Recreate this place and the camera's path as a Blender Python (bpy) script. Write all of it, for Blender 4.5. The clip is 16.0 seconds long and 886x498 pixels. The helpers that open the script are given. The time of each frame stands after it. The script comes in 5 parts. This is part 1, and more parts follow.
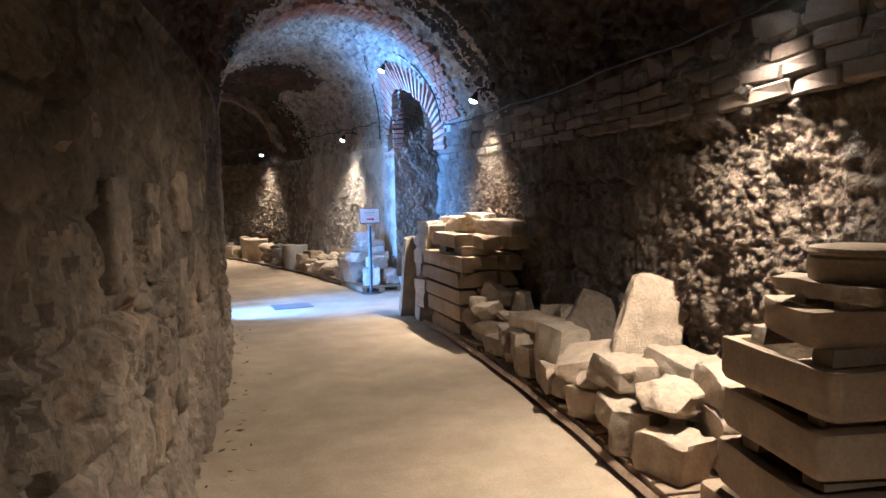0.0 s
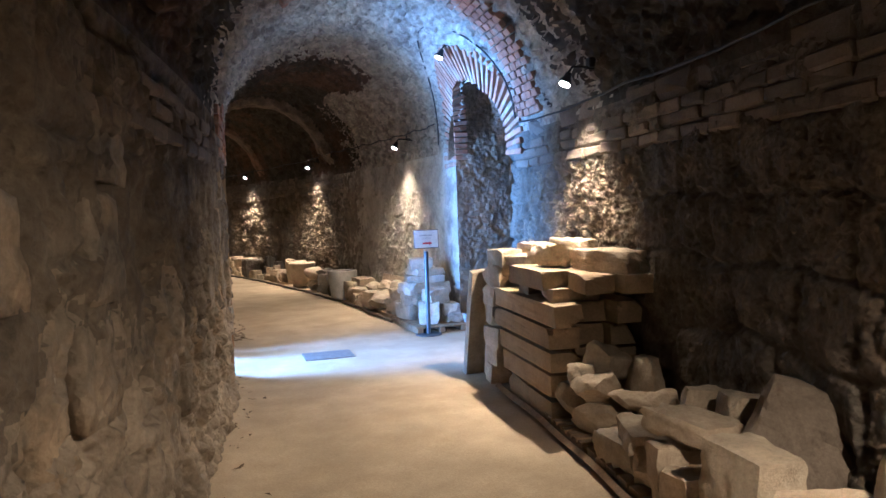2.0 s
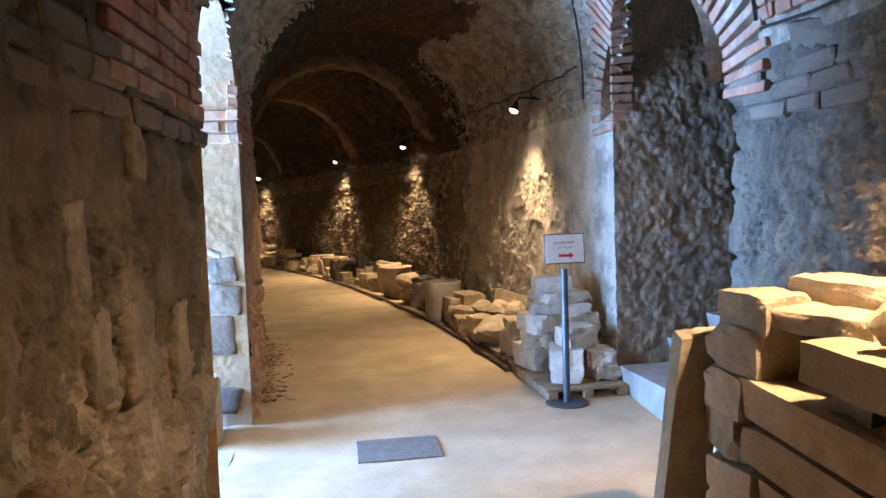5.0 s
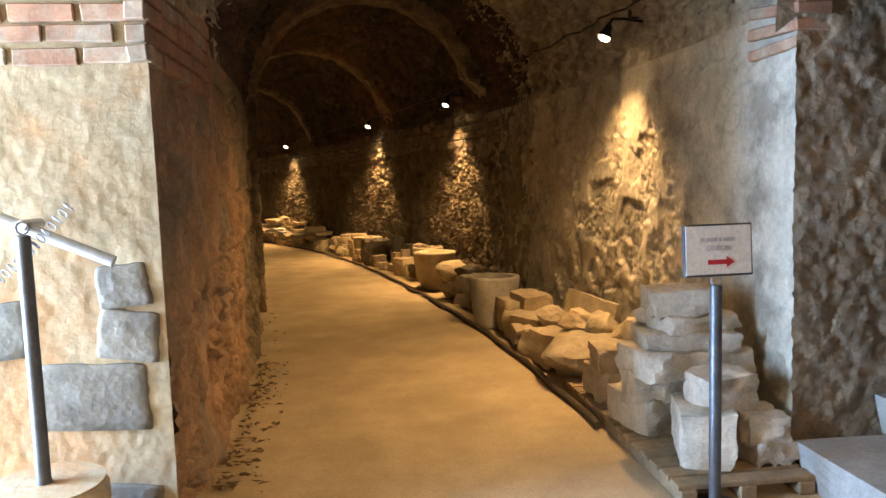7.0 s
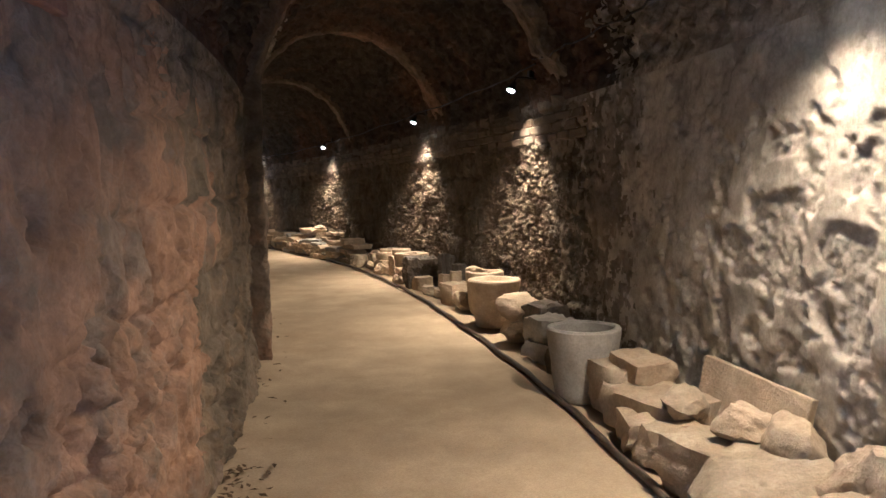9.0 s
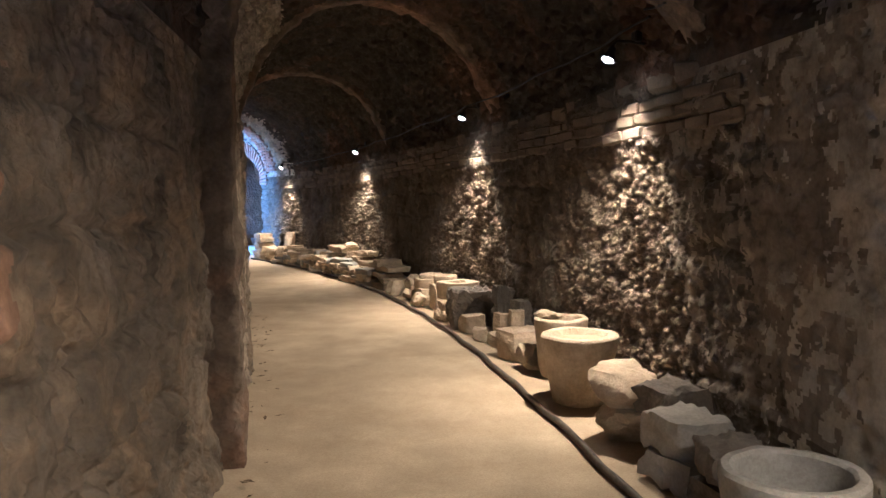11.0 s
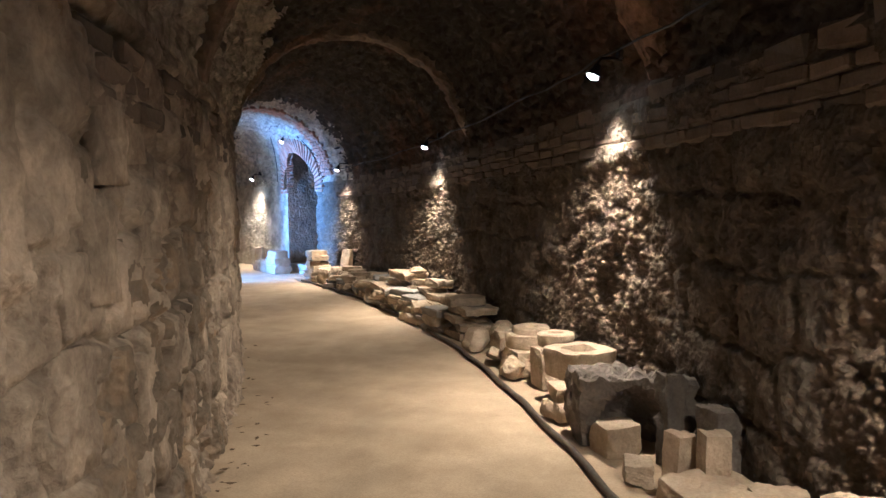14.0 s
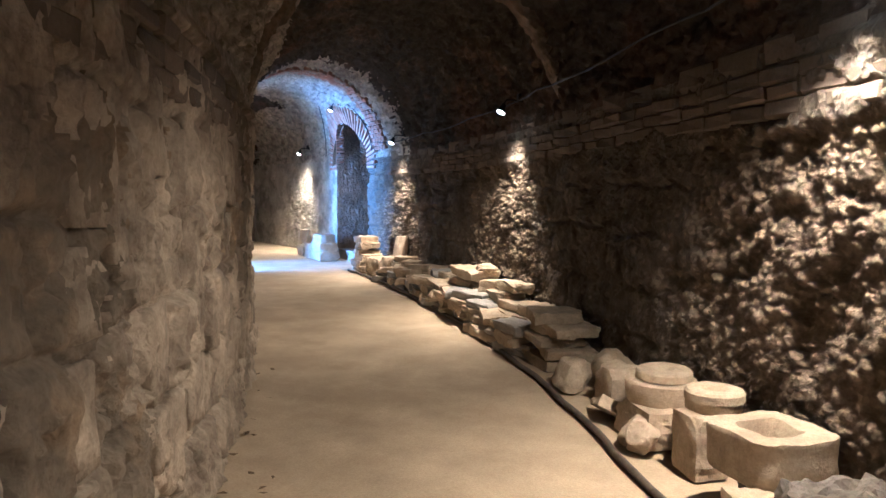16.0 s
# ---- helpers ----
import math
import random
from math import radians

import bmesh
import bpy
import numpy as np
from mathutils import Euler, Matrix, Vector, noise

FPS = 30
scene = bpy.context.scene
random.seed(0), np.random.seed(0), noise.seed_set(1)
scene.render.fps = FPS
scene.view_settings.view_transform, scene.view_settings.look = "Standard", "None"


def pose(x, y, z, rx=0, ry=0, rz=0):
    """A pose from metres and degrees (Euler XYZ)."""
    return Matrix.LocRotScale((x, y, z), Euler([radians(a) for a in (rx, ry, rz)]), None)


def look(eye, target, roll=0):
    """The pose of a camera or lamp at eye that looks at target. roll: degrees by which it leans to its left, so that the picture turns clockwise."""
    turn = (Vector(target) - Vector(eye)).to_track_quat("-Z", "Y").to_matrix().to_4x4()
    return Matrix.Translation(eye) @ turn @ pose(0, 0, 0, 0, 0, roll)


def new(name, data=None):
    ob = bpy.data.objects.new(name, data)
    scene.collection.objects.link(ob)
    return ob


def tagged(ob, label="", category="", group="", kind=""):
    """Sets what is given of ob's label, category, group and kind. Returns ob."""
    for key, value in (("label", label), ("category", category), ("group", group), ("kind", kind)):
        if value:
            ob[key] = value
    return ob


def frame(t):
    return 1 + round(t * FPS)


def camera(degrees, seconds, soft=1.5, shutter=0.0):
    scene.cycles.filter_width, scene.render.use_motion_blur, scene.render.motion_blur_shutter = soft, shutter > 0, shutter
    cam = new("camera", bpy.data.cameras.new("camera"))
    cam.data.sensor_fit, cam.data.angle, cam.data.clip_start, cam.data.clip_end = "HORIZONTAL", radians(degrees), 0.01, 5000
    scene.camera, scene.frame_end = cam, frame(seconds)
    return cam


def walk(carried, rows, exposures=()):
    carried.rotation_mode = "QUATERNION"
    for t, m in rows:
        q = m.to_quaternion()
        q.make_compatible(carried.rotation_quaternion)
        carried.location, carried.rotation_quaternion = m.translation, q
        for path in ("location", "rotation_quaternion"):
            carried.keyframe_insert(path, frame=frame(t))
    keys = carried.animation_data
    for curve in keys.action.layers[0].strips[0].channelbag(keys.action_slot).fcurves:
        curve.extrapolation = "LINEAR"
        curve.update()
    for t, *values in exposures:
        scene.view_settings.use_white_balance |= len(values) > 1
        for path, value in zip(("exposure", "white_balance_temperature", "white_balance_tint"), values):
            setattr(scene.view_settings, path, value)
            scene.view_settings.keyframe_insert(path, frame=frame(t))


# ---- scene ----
PATH = [
    (0.0, 0.000, -0.000, 1.359, -4.32, 1.17, -23.88),
    (0.5, 0.195, 0.479, 1.388, -4.09, 1.51, -21.57),
    (1.0, 0.365, 0.959, 1.394, -3.30, 1.59, -21.80),
    (1.5, 0.528, 1.414, 1.397, -2.93, 2.21, -21.80),
    (2.0, 0.699, 1.886, 1.409, -3.18, 1.92, -19.03),
    (2.5, 0.855, 2.389, 1.419, -3.29, 2.06, -18.24),
    (3.0, 1.025, 2.879, 1.410, -3.36, 1.83, -16.79),
    (3.5, 1.162, 3.366, 1.413, -3.74, 1.78, -16.03),
    (4.0, 1.288, 3.868, 1.433, -3.74, 2.11, -14.12),
    (4.2, 1.345, 4.074, 1.429, -3.34, 1.86, -12.64),
    (6.3, 1.668, 6.213, 1.408, -4.88, 2.05, -8.63),
    (6.5, 1.702, 6.415, 1.388, -5.02, 2.03, -8.18),
    (7.0, 1.793, 6.953, 1.394, -5.67, 1.77, -6.47),
    (7.5, 1.830, 7.487, 1.397, -6.12, 2.06, -6.16),
    (8.0, 1.877, 7.989, 1.379, -5.72, 1.80, -4.74),
    (8.2, 1.896, 8.184, 1.397, -5.57, 1.33, -3.69),
    (10.3, 1.899, 10.338, 1.388, -4.59, 1.81, -1.45),
    (10.5, 1.900, 10.559, 1.400, -4.55, 1.96, -0.91),
    (11.0, 1.862, 11.140, 1.403, -4.23, 0.97, 0.78),
    (11.5, 1.799, 11.713, 1.404, -4.00, 1.47, -0.03),
    (12.0, 1.778, 12.279, 1.400, -4.97, 1.05, 2.59),
    (12.5, 1.736, 12.828, 1.392, -4.63, 0.79, 2.09),
    (13.0, 1.700, 13.356, 1.388, -3.84, 1.58, 3.62),
    (13.5, 1.652, 13.893, 1.415, -3.81, 1.20, 7.38),
    (14.0, 1.581, 14.426, 1.416, -3.45, 0.70, 6.98),
    (14.5, 1.478, 14.941, 1.383, -3.73, 0.11, 9.85),
    (15.0, 1.360, 15.443, 1.387, -3.45, 0.74, 9.28),
    (15.5, 1.249, 15.911, 1.379, -4.34, 0.48, 9.34),
    (16.0, 1.134, 16.385, 1.401, -4.85, -0.51, 11.51),
]
cam = camera(62.0, 16.0, soft=1.5)
# white balance: towards daylight beside the doorway, towards the lamps in the deep of the gallery
EXPOSURES = [(0.0, 0.4, 4350, 10), (3.0, 0.42, 4650, 10), (4.2, 0.22, 4450, 10), (6.3, 0.05, 8700, 10), (7.5, 0.0, 7500, 10), (8.2, 0.1, 5300, 10), (10.3, 0.5, 4400, 10), (12.0, 0.4, 4500, 10), (16.0, 0.4, 4350, 10)]
walk(cam, [(t, pose(x, y, z, 90 + pitch, roll, yaw)) for t, x, y, z, pitch, roll, yaw in PATH], EXPOSURES)

# ---------------------------------------------------------------- the plan
# A ring-shaped vaulted gallery round the centre CX, CY: r is the distance from it, a the angle in degrees.
CX, CY = -26.89, 10.09
R_IN, R_KERB, R_OUT = 27.93, 29.93, 30.58
R_MID, SPRING = 29.255, 2.08
HALF = R_OUT - R_MID
A0, A1 = -31.0, 50.0
MODULES = (-1.68, 39.3)          # middle of each niche in the outer wall
LAMPS = (-22.5, -14.77, -6.7, 3.02, 11.2, 17.95, 26.7, 34.5, 43.65)


def ease(e0, e1, x):
    t = np.clip((x - e0) / (e1 - e0), 0, 1)
    return t * t * (3 - 2 * t)


def settle(a, z):
    """The vault and the top of the walls lie lower towards the second doorway."""
    return z - 0.2 * ease(17.0, 35.0, a) * ease(0.9, 2.1, z)


def P(r, a, z=0.0):
    return Vector((CX + r * math.cos(radians(a)), CY + r * math.sin(radians(a)), float(settle(a, z))))


def at(r, a, z=0.0, turn=0.0):
    """A pose whose x points away from the centre, y along the gallery."""
    return Matrix.Translation(P(r, a, z)) @ Matrix.Rotation(radians(a + turn), 4, "Z")


# ---------------------------------------------------------------- light
world = bpy.data.worlds.new("sky")
scene.world = world
world.use_nodes = True
sky = world.node_tree.nodes.new("ShaderNodeTexSky")
sky.sky_type, sky.sun_disc = "NISHITA", False
sky.sun_elevation, sky.sun_rotation = radians(50), radians(90)
back = world.node_tree.nodes["Background"]
world.node_tree.links.new(sky.outputs[0], back.inputs[0])
back.inputs[1].default_value = 0.12


def lamp_data(name, kind, power, colour):
    d = bpy.data.lights.new(name, kind)
    d.energy, d.color = power, colour
    return d


WARM = (1.0, 0.66, 0.34)
DAY = (0.21, 0.46, 1.0)
sun = lamp_data("sun", "SUN", 3.0, (1.0, 0.95, 0.86))
sun.angle = radians(0.5)
new("sun", sun).matrix_world = look((0, 0, 30), (-20, 8, 0))

day = lamp_data("daylight", "AREA", 1800.0, DAY)
day.shape, day.size, day.size_y = "RECTANGLE", 1.5, 2.2
day_wide = lamp_data("daylight_in_opening", "AREA", 215.0, (0.6, 0.74, 0.92))
day_wide.shape, day_wide.size, day_wide.size_y = "RECTANGLE", 1.2, 2.2
spot = lamp_data("wall_lamp_spill", "SPOT", 250.0, WARM)
spot.spot_size, spot.spot_blend, spot.shadow_soft_size = radians(124), 0.8, 0.03
glim = lamp_data("arch_lamp_light", "SPOT", 45.0, WARM)
glim.spot_size, glim.spot_blend, glim.shadow_soft_size = radians(100), 0.9, 0.03
beam = lamp_data("wall_lamp_beam", "SPOT", 230.0, WARM)
dim = lamp_data("wall_lamp_dim_beam", "SPOT", 55.0, WARM)
dim.spot_size, dim.spot_blend, dim.shadow_soft_size = radians(86), 1.0, 0.03
beam.spot_size, beam.spot_blend, beam.shadow_soft_size = radians(86), 1.0, 0.03

# ---------------------------------------------------------------- materials


def material(name, base, rough=0.9, spread=0.25, scale=6.0, fine=60.0, bump=0.3, dist=0.01, metal=0.0, tint=None, tint_scale=1.3, tint_amount=0.5, pits=0.0, each=0.0, spec=0.3):
    """Noise at two scales, stains of a second colour, and fine relief; each: how far single pieces differ."""
    m = bpy.data.materials.new(name)
    m.use_nodes = True
    nt = m.node_tree
    n, link = nt.nodes, nt.links.new
    bsdf = n["Principled BSDF"]
    bsdf.inputs["Roughness"].default_value, bsdf.inputs["Metallic"].default_value = rough, metal
    bsdf.inputs["Specular IOR Level"].default_value = spec
    co = n.new("ShaderNodeNewGeometry").outputs["Position"]

    def noise_at(s, detail, roughness=0.6):
        x = n.new("ShaderNodeTexNoise")
        x.inputs["Scale"].default_value, x.inputs["Detail"].default_value, x.inputs["Roughness"].default_value = s, detail, roughness
        link(co, x.inputs["Vector"])
        return x.outputs["Fac"]

    def ramp(value, lo, hi, c0, c1):
        r = n.new("ShaderNodeValToRGB")
        r.color_ramp.elements[0].position, r.color_ramp.elements[1].position = lo, hi
        r.color_ramp.elements[0].color, r.color_ramp.elements[1].color = (*c0, 1), (*c1, 1)
        link(value, r.inputs[0])
        return r.outputs[0]

    def mix(kind, fac, a, b):
        x = n.new("ShaderNodeMix")
        x.data_type, x.blend_type = "RGBA", kind
        if isinstance(fac, (int, float)):
            x.inputs[0].default_value = fac
        else:
            link(fac, x.inputs[0])
        link(a, x.inputs[6])
        link(b, x.inputs[7])
        return x.outputs[2]

    dark, light = [c * (1 - spread) for c in base], [min(1, c * (1 + spread)) for c in base]
    col = ramp(noise_at(scale, 5), 0.3, 0.7, dark, light)
    if tint:
        mask = ramp(noise_at(tint_scale, 6, 0.65), 0.48, 0.62, (0, 0, 0), (tint_amount,) * 3)
        t = ramp(noise_at(scale * 1.7, 4), 0.3, 0.7, [c * (1 - spread) for c in tint], [c * (1 + spread) for c in tint])
        col = mix("MIX", mask, col, t)
    grain = noise_at(fine, 6, 0.7)
    col = mix("MULTIPLY", 0.55, col, ramp(grain, 0.3, 0.62, (0.55, 0.52, 0.5), (1, 1, 1)))
    if each:
        rnd = n.new("ShaderNodeObjectInfo").outputs["Random"]
        col = mix("MULTIPLY", 1.0, col, ramp(rnd, 0.0, 1.0, (1 - each,) * 3, (1.0, 1 - each * 0.15, 1 - each * 0.25)))
    link(col, bsdf.inputs["Base Color"])
    height = grain
    if pits:
        v = n.new("ShaderNodeTexVoronoi")
        v.inputs["Scale"].default_value = pits
        link(co, v.inputs["Vector"])
        add = n.new("ShaderNodeMath")
        add.operation = "ADD"
        link(grain, add.inputs[0])
        link(v.outputs["Distance"], add.inputs[1])
        height = add.outputs[0]
    b = n.new("ShaderNodeBump")
    b.inputs["Strength"].default_value, b.inputs["Distance"].default_value = bump, dist
    link(height, b.inputs["Height"])
    link(b.outputs[0], bsdf.inputs["Normal"])
    return m


def glow(name, colour, strength):
    m = bpy.data.materials.new(name)
    m.use_nodes = True
    b = m.node_tree.nodes["Principled BSDF"]
    b.inputs["Base Color"].default_value = (0.9, 0.9, 0.9, 1)
    b.inputs["Emission Color"].default_value, b.inputs["Emission Strength"].default_value = (*colour, 1), strength
    return m


M_IN_DARK = material("smoke_stained_plaster", (0.135, 0.11, 0.079), spread=0.5, scale=4.2, fine=40, bump=0.8, dist=0.03, tint=(0.2, 0.16, 0.11), tint_scale=3.4, tint_amount=0.7, pits=22)
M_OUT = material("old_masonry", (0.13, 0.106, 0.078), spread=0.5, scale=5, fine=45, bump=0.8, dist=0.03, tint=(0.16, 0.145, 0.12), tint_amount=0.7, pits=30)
M_IN = material("weathered_plaster", (0.22, 0.182, 0.132), spread=0.5, scale=4.2, fine=40, bump=0.8, dist=0.03, tint=(0.32, 0.24, 0.15), tint_scale=2.2, tint_amount=0.85, pits=22)
# crumbled stone, its paler tone carrying part of the lamps' pools of light
M_ERODED_LIT = material("crumbled_conglomerate", (0.165, 0.13, 0.09), spread=0.45, scale=9, fine=50, bump=0.8, dist=0.025, tint=(0.13, 0.1, 0.07), tint_scale=5, tint_amount=0.7, pits=30)
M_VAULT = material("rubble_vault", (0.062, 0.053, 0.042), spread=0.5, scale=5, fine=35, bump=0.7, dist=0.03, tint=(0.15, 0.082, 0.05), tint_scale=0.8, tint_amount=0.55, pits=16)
M_FLOOR = material("packed_earth_floor", (0.46, 0.37, 0.25), rough=0.95, spread=0.17, scale=2.4, fine=90, bump=0.3, dist=0.008, tint=(0.36, 0.275, 0.175), tint_scale=1.5, tint_amount=0.4)
M_PLASTER = material("pale_lime_plaster", (0.335, 0.255, 0.16), spread=0.2, scale=4, fine=50, bump=0.4, dist=0.012, tint=(0.34, 0.18, 0.085), tint_scale=1.7, tint_amount=0.85, pits=18)
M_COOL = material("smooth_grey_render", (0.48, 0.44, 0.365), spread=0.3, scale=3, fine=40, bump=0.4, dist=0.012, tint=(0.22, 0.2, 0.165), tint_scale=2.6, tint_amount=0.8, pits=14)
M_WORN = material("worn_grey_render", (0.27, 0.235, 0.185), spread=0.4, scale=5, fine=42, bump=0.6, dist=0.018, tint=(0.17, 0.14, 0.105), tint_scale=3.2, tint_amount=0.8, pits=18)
# pale rubble, brightened in colour for the light that reaches these parts of the vault
M_PALE_LIT = material("pale_mortared_rubble", (0.44, 0.385, 0.3), spread=0.4, scale=9, fine=38, bump=0.8, dist=0.03, tint=(0.2, 0.17, 0.14), tint_scale=5, tint_amount=0.8, pits=14)
M_IN_PALE = material("pale_bare_stonework", (0.43, 0.36, 0.27), spread=0.45, scale=5, fine=45, bump=0.9, dist=0.02, tint=(0.24, 0.195, 0.145), tint_scale=2.4, tint_amount=0.85, pits=22)
M_RIB = material("rib_plaster", (0.19, 0.15, 0.11), spread=0.45, scale=6, fine=40, bump=0.8, dist=0.025, tint=(0.27, 0.165, 0.105), tint_scale=1.6, tint_amount=0.8, pits=20)
M_BRICK = material("old_brick", (0.4, 0.21, 0.135), spread=0.3, scale=9, fine=70, bump=0.45, dist=0.006, tint=(0.42, 0.34, 0.26), tint_scale=4, tint_amount=0.95, each=0.25)
M_STONE = material("pale_limestone", (0.5, 0.42, 0.305), spread=0.24, scale=7, fine=55, bump=0.8, dist=0.014, tint=(0.44, 0.35, 0.24), tint_scale=4, tint_amount=0.6, each=0.25)
M_BEAM = material("golden_sawn_sandstone", (0.47, 0.37, 0.235), spread=0.25, scale=6, fine=60, bump=0.5, dist=0.008, tint=(0.34, 0.25, 0.15), tint_scale=3, tint_amount=0.7, each=0.3)
M_WHITE = material("weathered_white_limestone", (0.62, 0.575, 0.49), spread=0.22, scale=8, fine=50, bump=0.9, dist=0.016, tint=(0.45, 0.39, 0.3), tint_scale=5, tint_amount=0.7, each=0.15)
M_IN_TAN = material("scoured_tan_plaster", (0.33, 0.27, 0.195), spread=0.45, scale=4.2, fine=40, bump=0.8, dist=0.03, tint=(0.22, 0.18, 0.13), tint_scale=2.8, tint_amount=0.8, pits=22)
M_RED = material("reddish_old_plaster", (0.36, 0.225, 0.14), spread=0.4, scale=4, fine=42, bump=0.7, dist=0.02, tint=(0.24, 0.195, 0.145), tint_scale=2.6, tint_amount=0.85, pits=20)
M_TROUGH = material("tan_trough_stone", (0.40, 0.32, 0.215), spread=0.25, scale=6, fine=60, bump=0.45, dist=0.008, tint=(0.30, 0.23, 0.15), tint_scale=3, tint_amount=0.7, each=0.2)
M_DRESSED = material("dressed_wall_stone", (0.21, 0.175, 0.135), spread=0.25, scale=8, fine=60, bump=0.5, dist=0.01, tint=(0.15, 0.125, 0.095), tint_scale=4, each=0.4)
M_BASALT = material("dark_basalt", (0.17, 0.155, 0.135), spread=0.3, scale=8, fine=60, bump=0.6, dist=0.008, tint=(0.24, 0.21, 0.165), tint_scale=5, tint_amount=0.4, pits=40, each=0.3)
M_SET = material("grey_set_stone", (0.17, 0.16, 0.14), spread=0.3, scale=9, fine=70, bump=0.5, dist=0.006, tint=(0.26, 0.235, 0.19), tint_scale=4, tint_amount=0.5, pits=34, each=0.3)
M_NICHE = material("brown_niche_render", (0.24, 0.185, 0.13), spread=0.35, scale=5, fine=45, bump=0.8, dist=0.025, tint=(0.36, 0.26, 0.165), tint_scale=1.6, tint_amount=0.8, pits=20)
M_STEP = material("grey_step_stone", (0.30, 0.29, 0.27), spread=0.2, scale=6, fine=60, bump=0.4, dist=0.006, tint=(0.42, 0.38, 0.32), tint_scale=2)
M_WOOD = material("weathered_wood", (0.33, 0.25, 0.16), rough=0.85, spread=0.3, scale=12, fine=90, bump=0.3, dist=0.004, each=0.3)
M_PIPE = material("black_edging", (0.085, 0.068, 0.052), rough=0.6, spread=0.4, scale=15, fine=80, bump=0.2, dist=0.003)
M_METAL = material("dark_grey_steel", (0.10, 0.105, 0.115), rough=0.45, spread=0.2, scale=20, fine=120, bump=0.1, dist=0.001, metal=0.6)
M_GALV = material("galvanised_steel", (0.42, 0.43, 0.45), rough=0.4, spread=0.15, scale=25, fine=120, bump=0.08, dist=0.001, metal=0.4)
M_BLACK = material("black_plastic", (0.02, 0.02, 0.02), rough=0.5, spread=0.2, scale=20, fine=120, bump=0.1, dist=0.001)
M_GRATE = material("grey_cover_plate", (0.22, 0.21, 0.2), rough=0.6, spread=0.2, scale=20, fine=100, bump=0.3, dist=0.003, metal=0.4)
M_PAPER = material("white_paper", (0.78, 0.78, 0.76), rough=0.6, spread=0.03, scale=10, fine=60, bump=0.02, dist=0.001)
M_GREYINK = material("pale_grey_print", (0.48, 0.49, 0.52), rough=0.7, spread=0.05)
M_REDINK = material("red_print", (0.55, 0.035, 0.05), rough=0.6, spread=0.05)
M_GROUND = material("outside_ground", (0.4, 0.36, 0.28), spread=0.2, scale=2, fine=40)
M_BULB = glow("lamp_glass", (1.0, 0.82, 0.55), 60.0)
M_LITTER = material("dry_leaf", (0.13, 0.09, 0.05), spread=0.4, scale=30)

# ---------------------------------------------------------------- noise for shapes


def lattice(ix, iy, seed):
    h = (ix.astype(np.int64) * 374761393 + iy.astype(np.int64) * 668265263 + seed * 1442695041) & 0x7FFFFFFF
    h = ((h ^ (h >> 13)) * 1274126177) & 0x7FFFFFFF
    return ((h ^ (h >> 16)) & 0xFFFF) / 65535.0


def value_noise(x, y, seed=0):
    ix, iy = np.floor(x), np.floor(y)
    fx, fy = x - ix, y - iy
    fx, fy = fx * fx * (3 - 2 * fx), fy * fy * (3 - 2 * fy)
    a, b = lattice(ix, iy, seed), lattice(ix + 1, iy, seed)
    c, d = lattice(ix, iy + 1, seed), lattice(ix + 1, iy + 1, seed)
    return (a * (1 - fx) + b * fx) * (1 - fy) + (c * (1 - fx) + d * fx) * fy


def fbm(x, y, seed=0, octaves=4):
    total, amp, out = 0.0, 1.0, 0.0
    for i in range(octaves):
        out = out + amp * value_noise(x * 2 ** i, y * 2 ** i, seed + i)
        total, amp = total + amp, amp * 0.55
    return out / total


def cells(x, y, seed=0):
    """Separate stones: the distance to the nearest joint, and a number of its own for each stone."""
    ix, iy = np.floor(x), np.floor(y)
    d1 = np.full(np.shape(x), 9.0)
    d2, own = d1.copy(), np.zeros(np.shape(x))
    for dx in (-1, 0, 1):
        for dy in (-1, 0, 1):
            cx, cy = ix + dx, iy + dy
            d = np.hypot(cx + lattice(cx, cy, seed) - x, cy + lattice(cx, cy, seed + 7) - y)
            nearer = d < d1
            d2 = np.where(nearer, d1, np.minimum(d2, d))
            own = np.where(nearer, lattice(cx, cy, seed + 13), own)
            d1 = np.where(nearer, d, d1)
    return d2 - d1, own


def rubble(x, y, seed, joint=0.3):
    """Stones that stand out unevenly from deep joints, 0 to 1."""
    w = (fbm(x * 1.7, y * 1.7, seed + 3, 3) - 0.5) * 0.7
    e, own = cells(x + w, y - w, seed)
    return ease(0.0, joint, e) * (0.25 + 0.75 * own)


# ---------------------------------------------------------------- mesh helpers


def part(name, bm, mat, parent=None, label="", smooth_shade=False):
    me = bpy.data.meshes.new(name)
    if smooth_shade:
        for f in bm.faces:
            f.smooth = True
    bm.to_mesh(me)
    bm.free()
    me.materials.append(mat)
    if smooth_shade:
        me.set_sharp_from_angle(angle=radians(38))
    ob = new(name, me)
    if parent:
        ob.parent = parent
    if label:
        ob["label"] = label
    return ob


def grid_mesh(name, pts, keep, mat, parent=None, shade=True):
    """pts: nu x nv x 3; keep: (nu - 1) x (nv - 1), which faces stay."""
    nu, nv = pts.shape[:2]
    i, j = np.nonzero(keep)
    q = np.stack([i * nv + j, (i + 1) * nv + j, (i + 1) * nv + j + 1, i * nv + j + 1], 1)
    me = bpy.data.meshes.new(name)
    me.from_pydata(pts.reshape(-1, 3).tolist(), [], q.tolist())
    me.materials.append(mat)
    if shade:
        me.polygons.foreach_set("use_smooth", [True] * len(me.polygons))
    ob = new(name, me)
    if parent:
        ob.parent = parent
    return ob


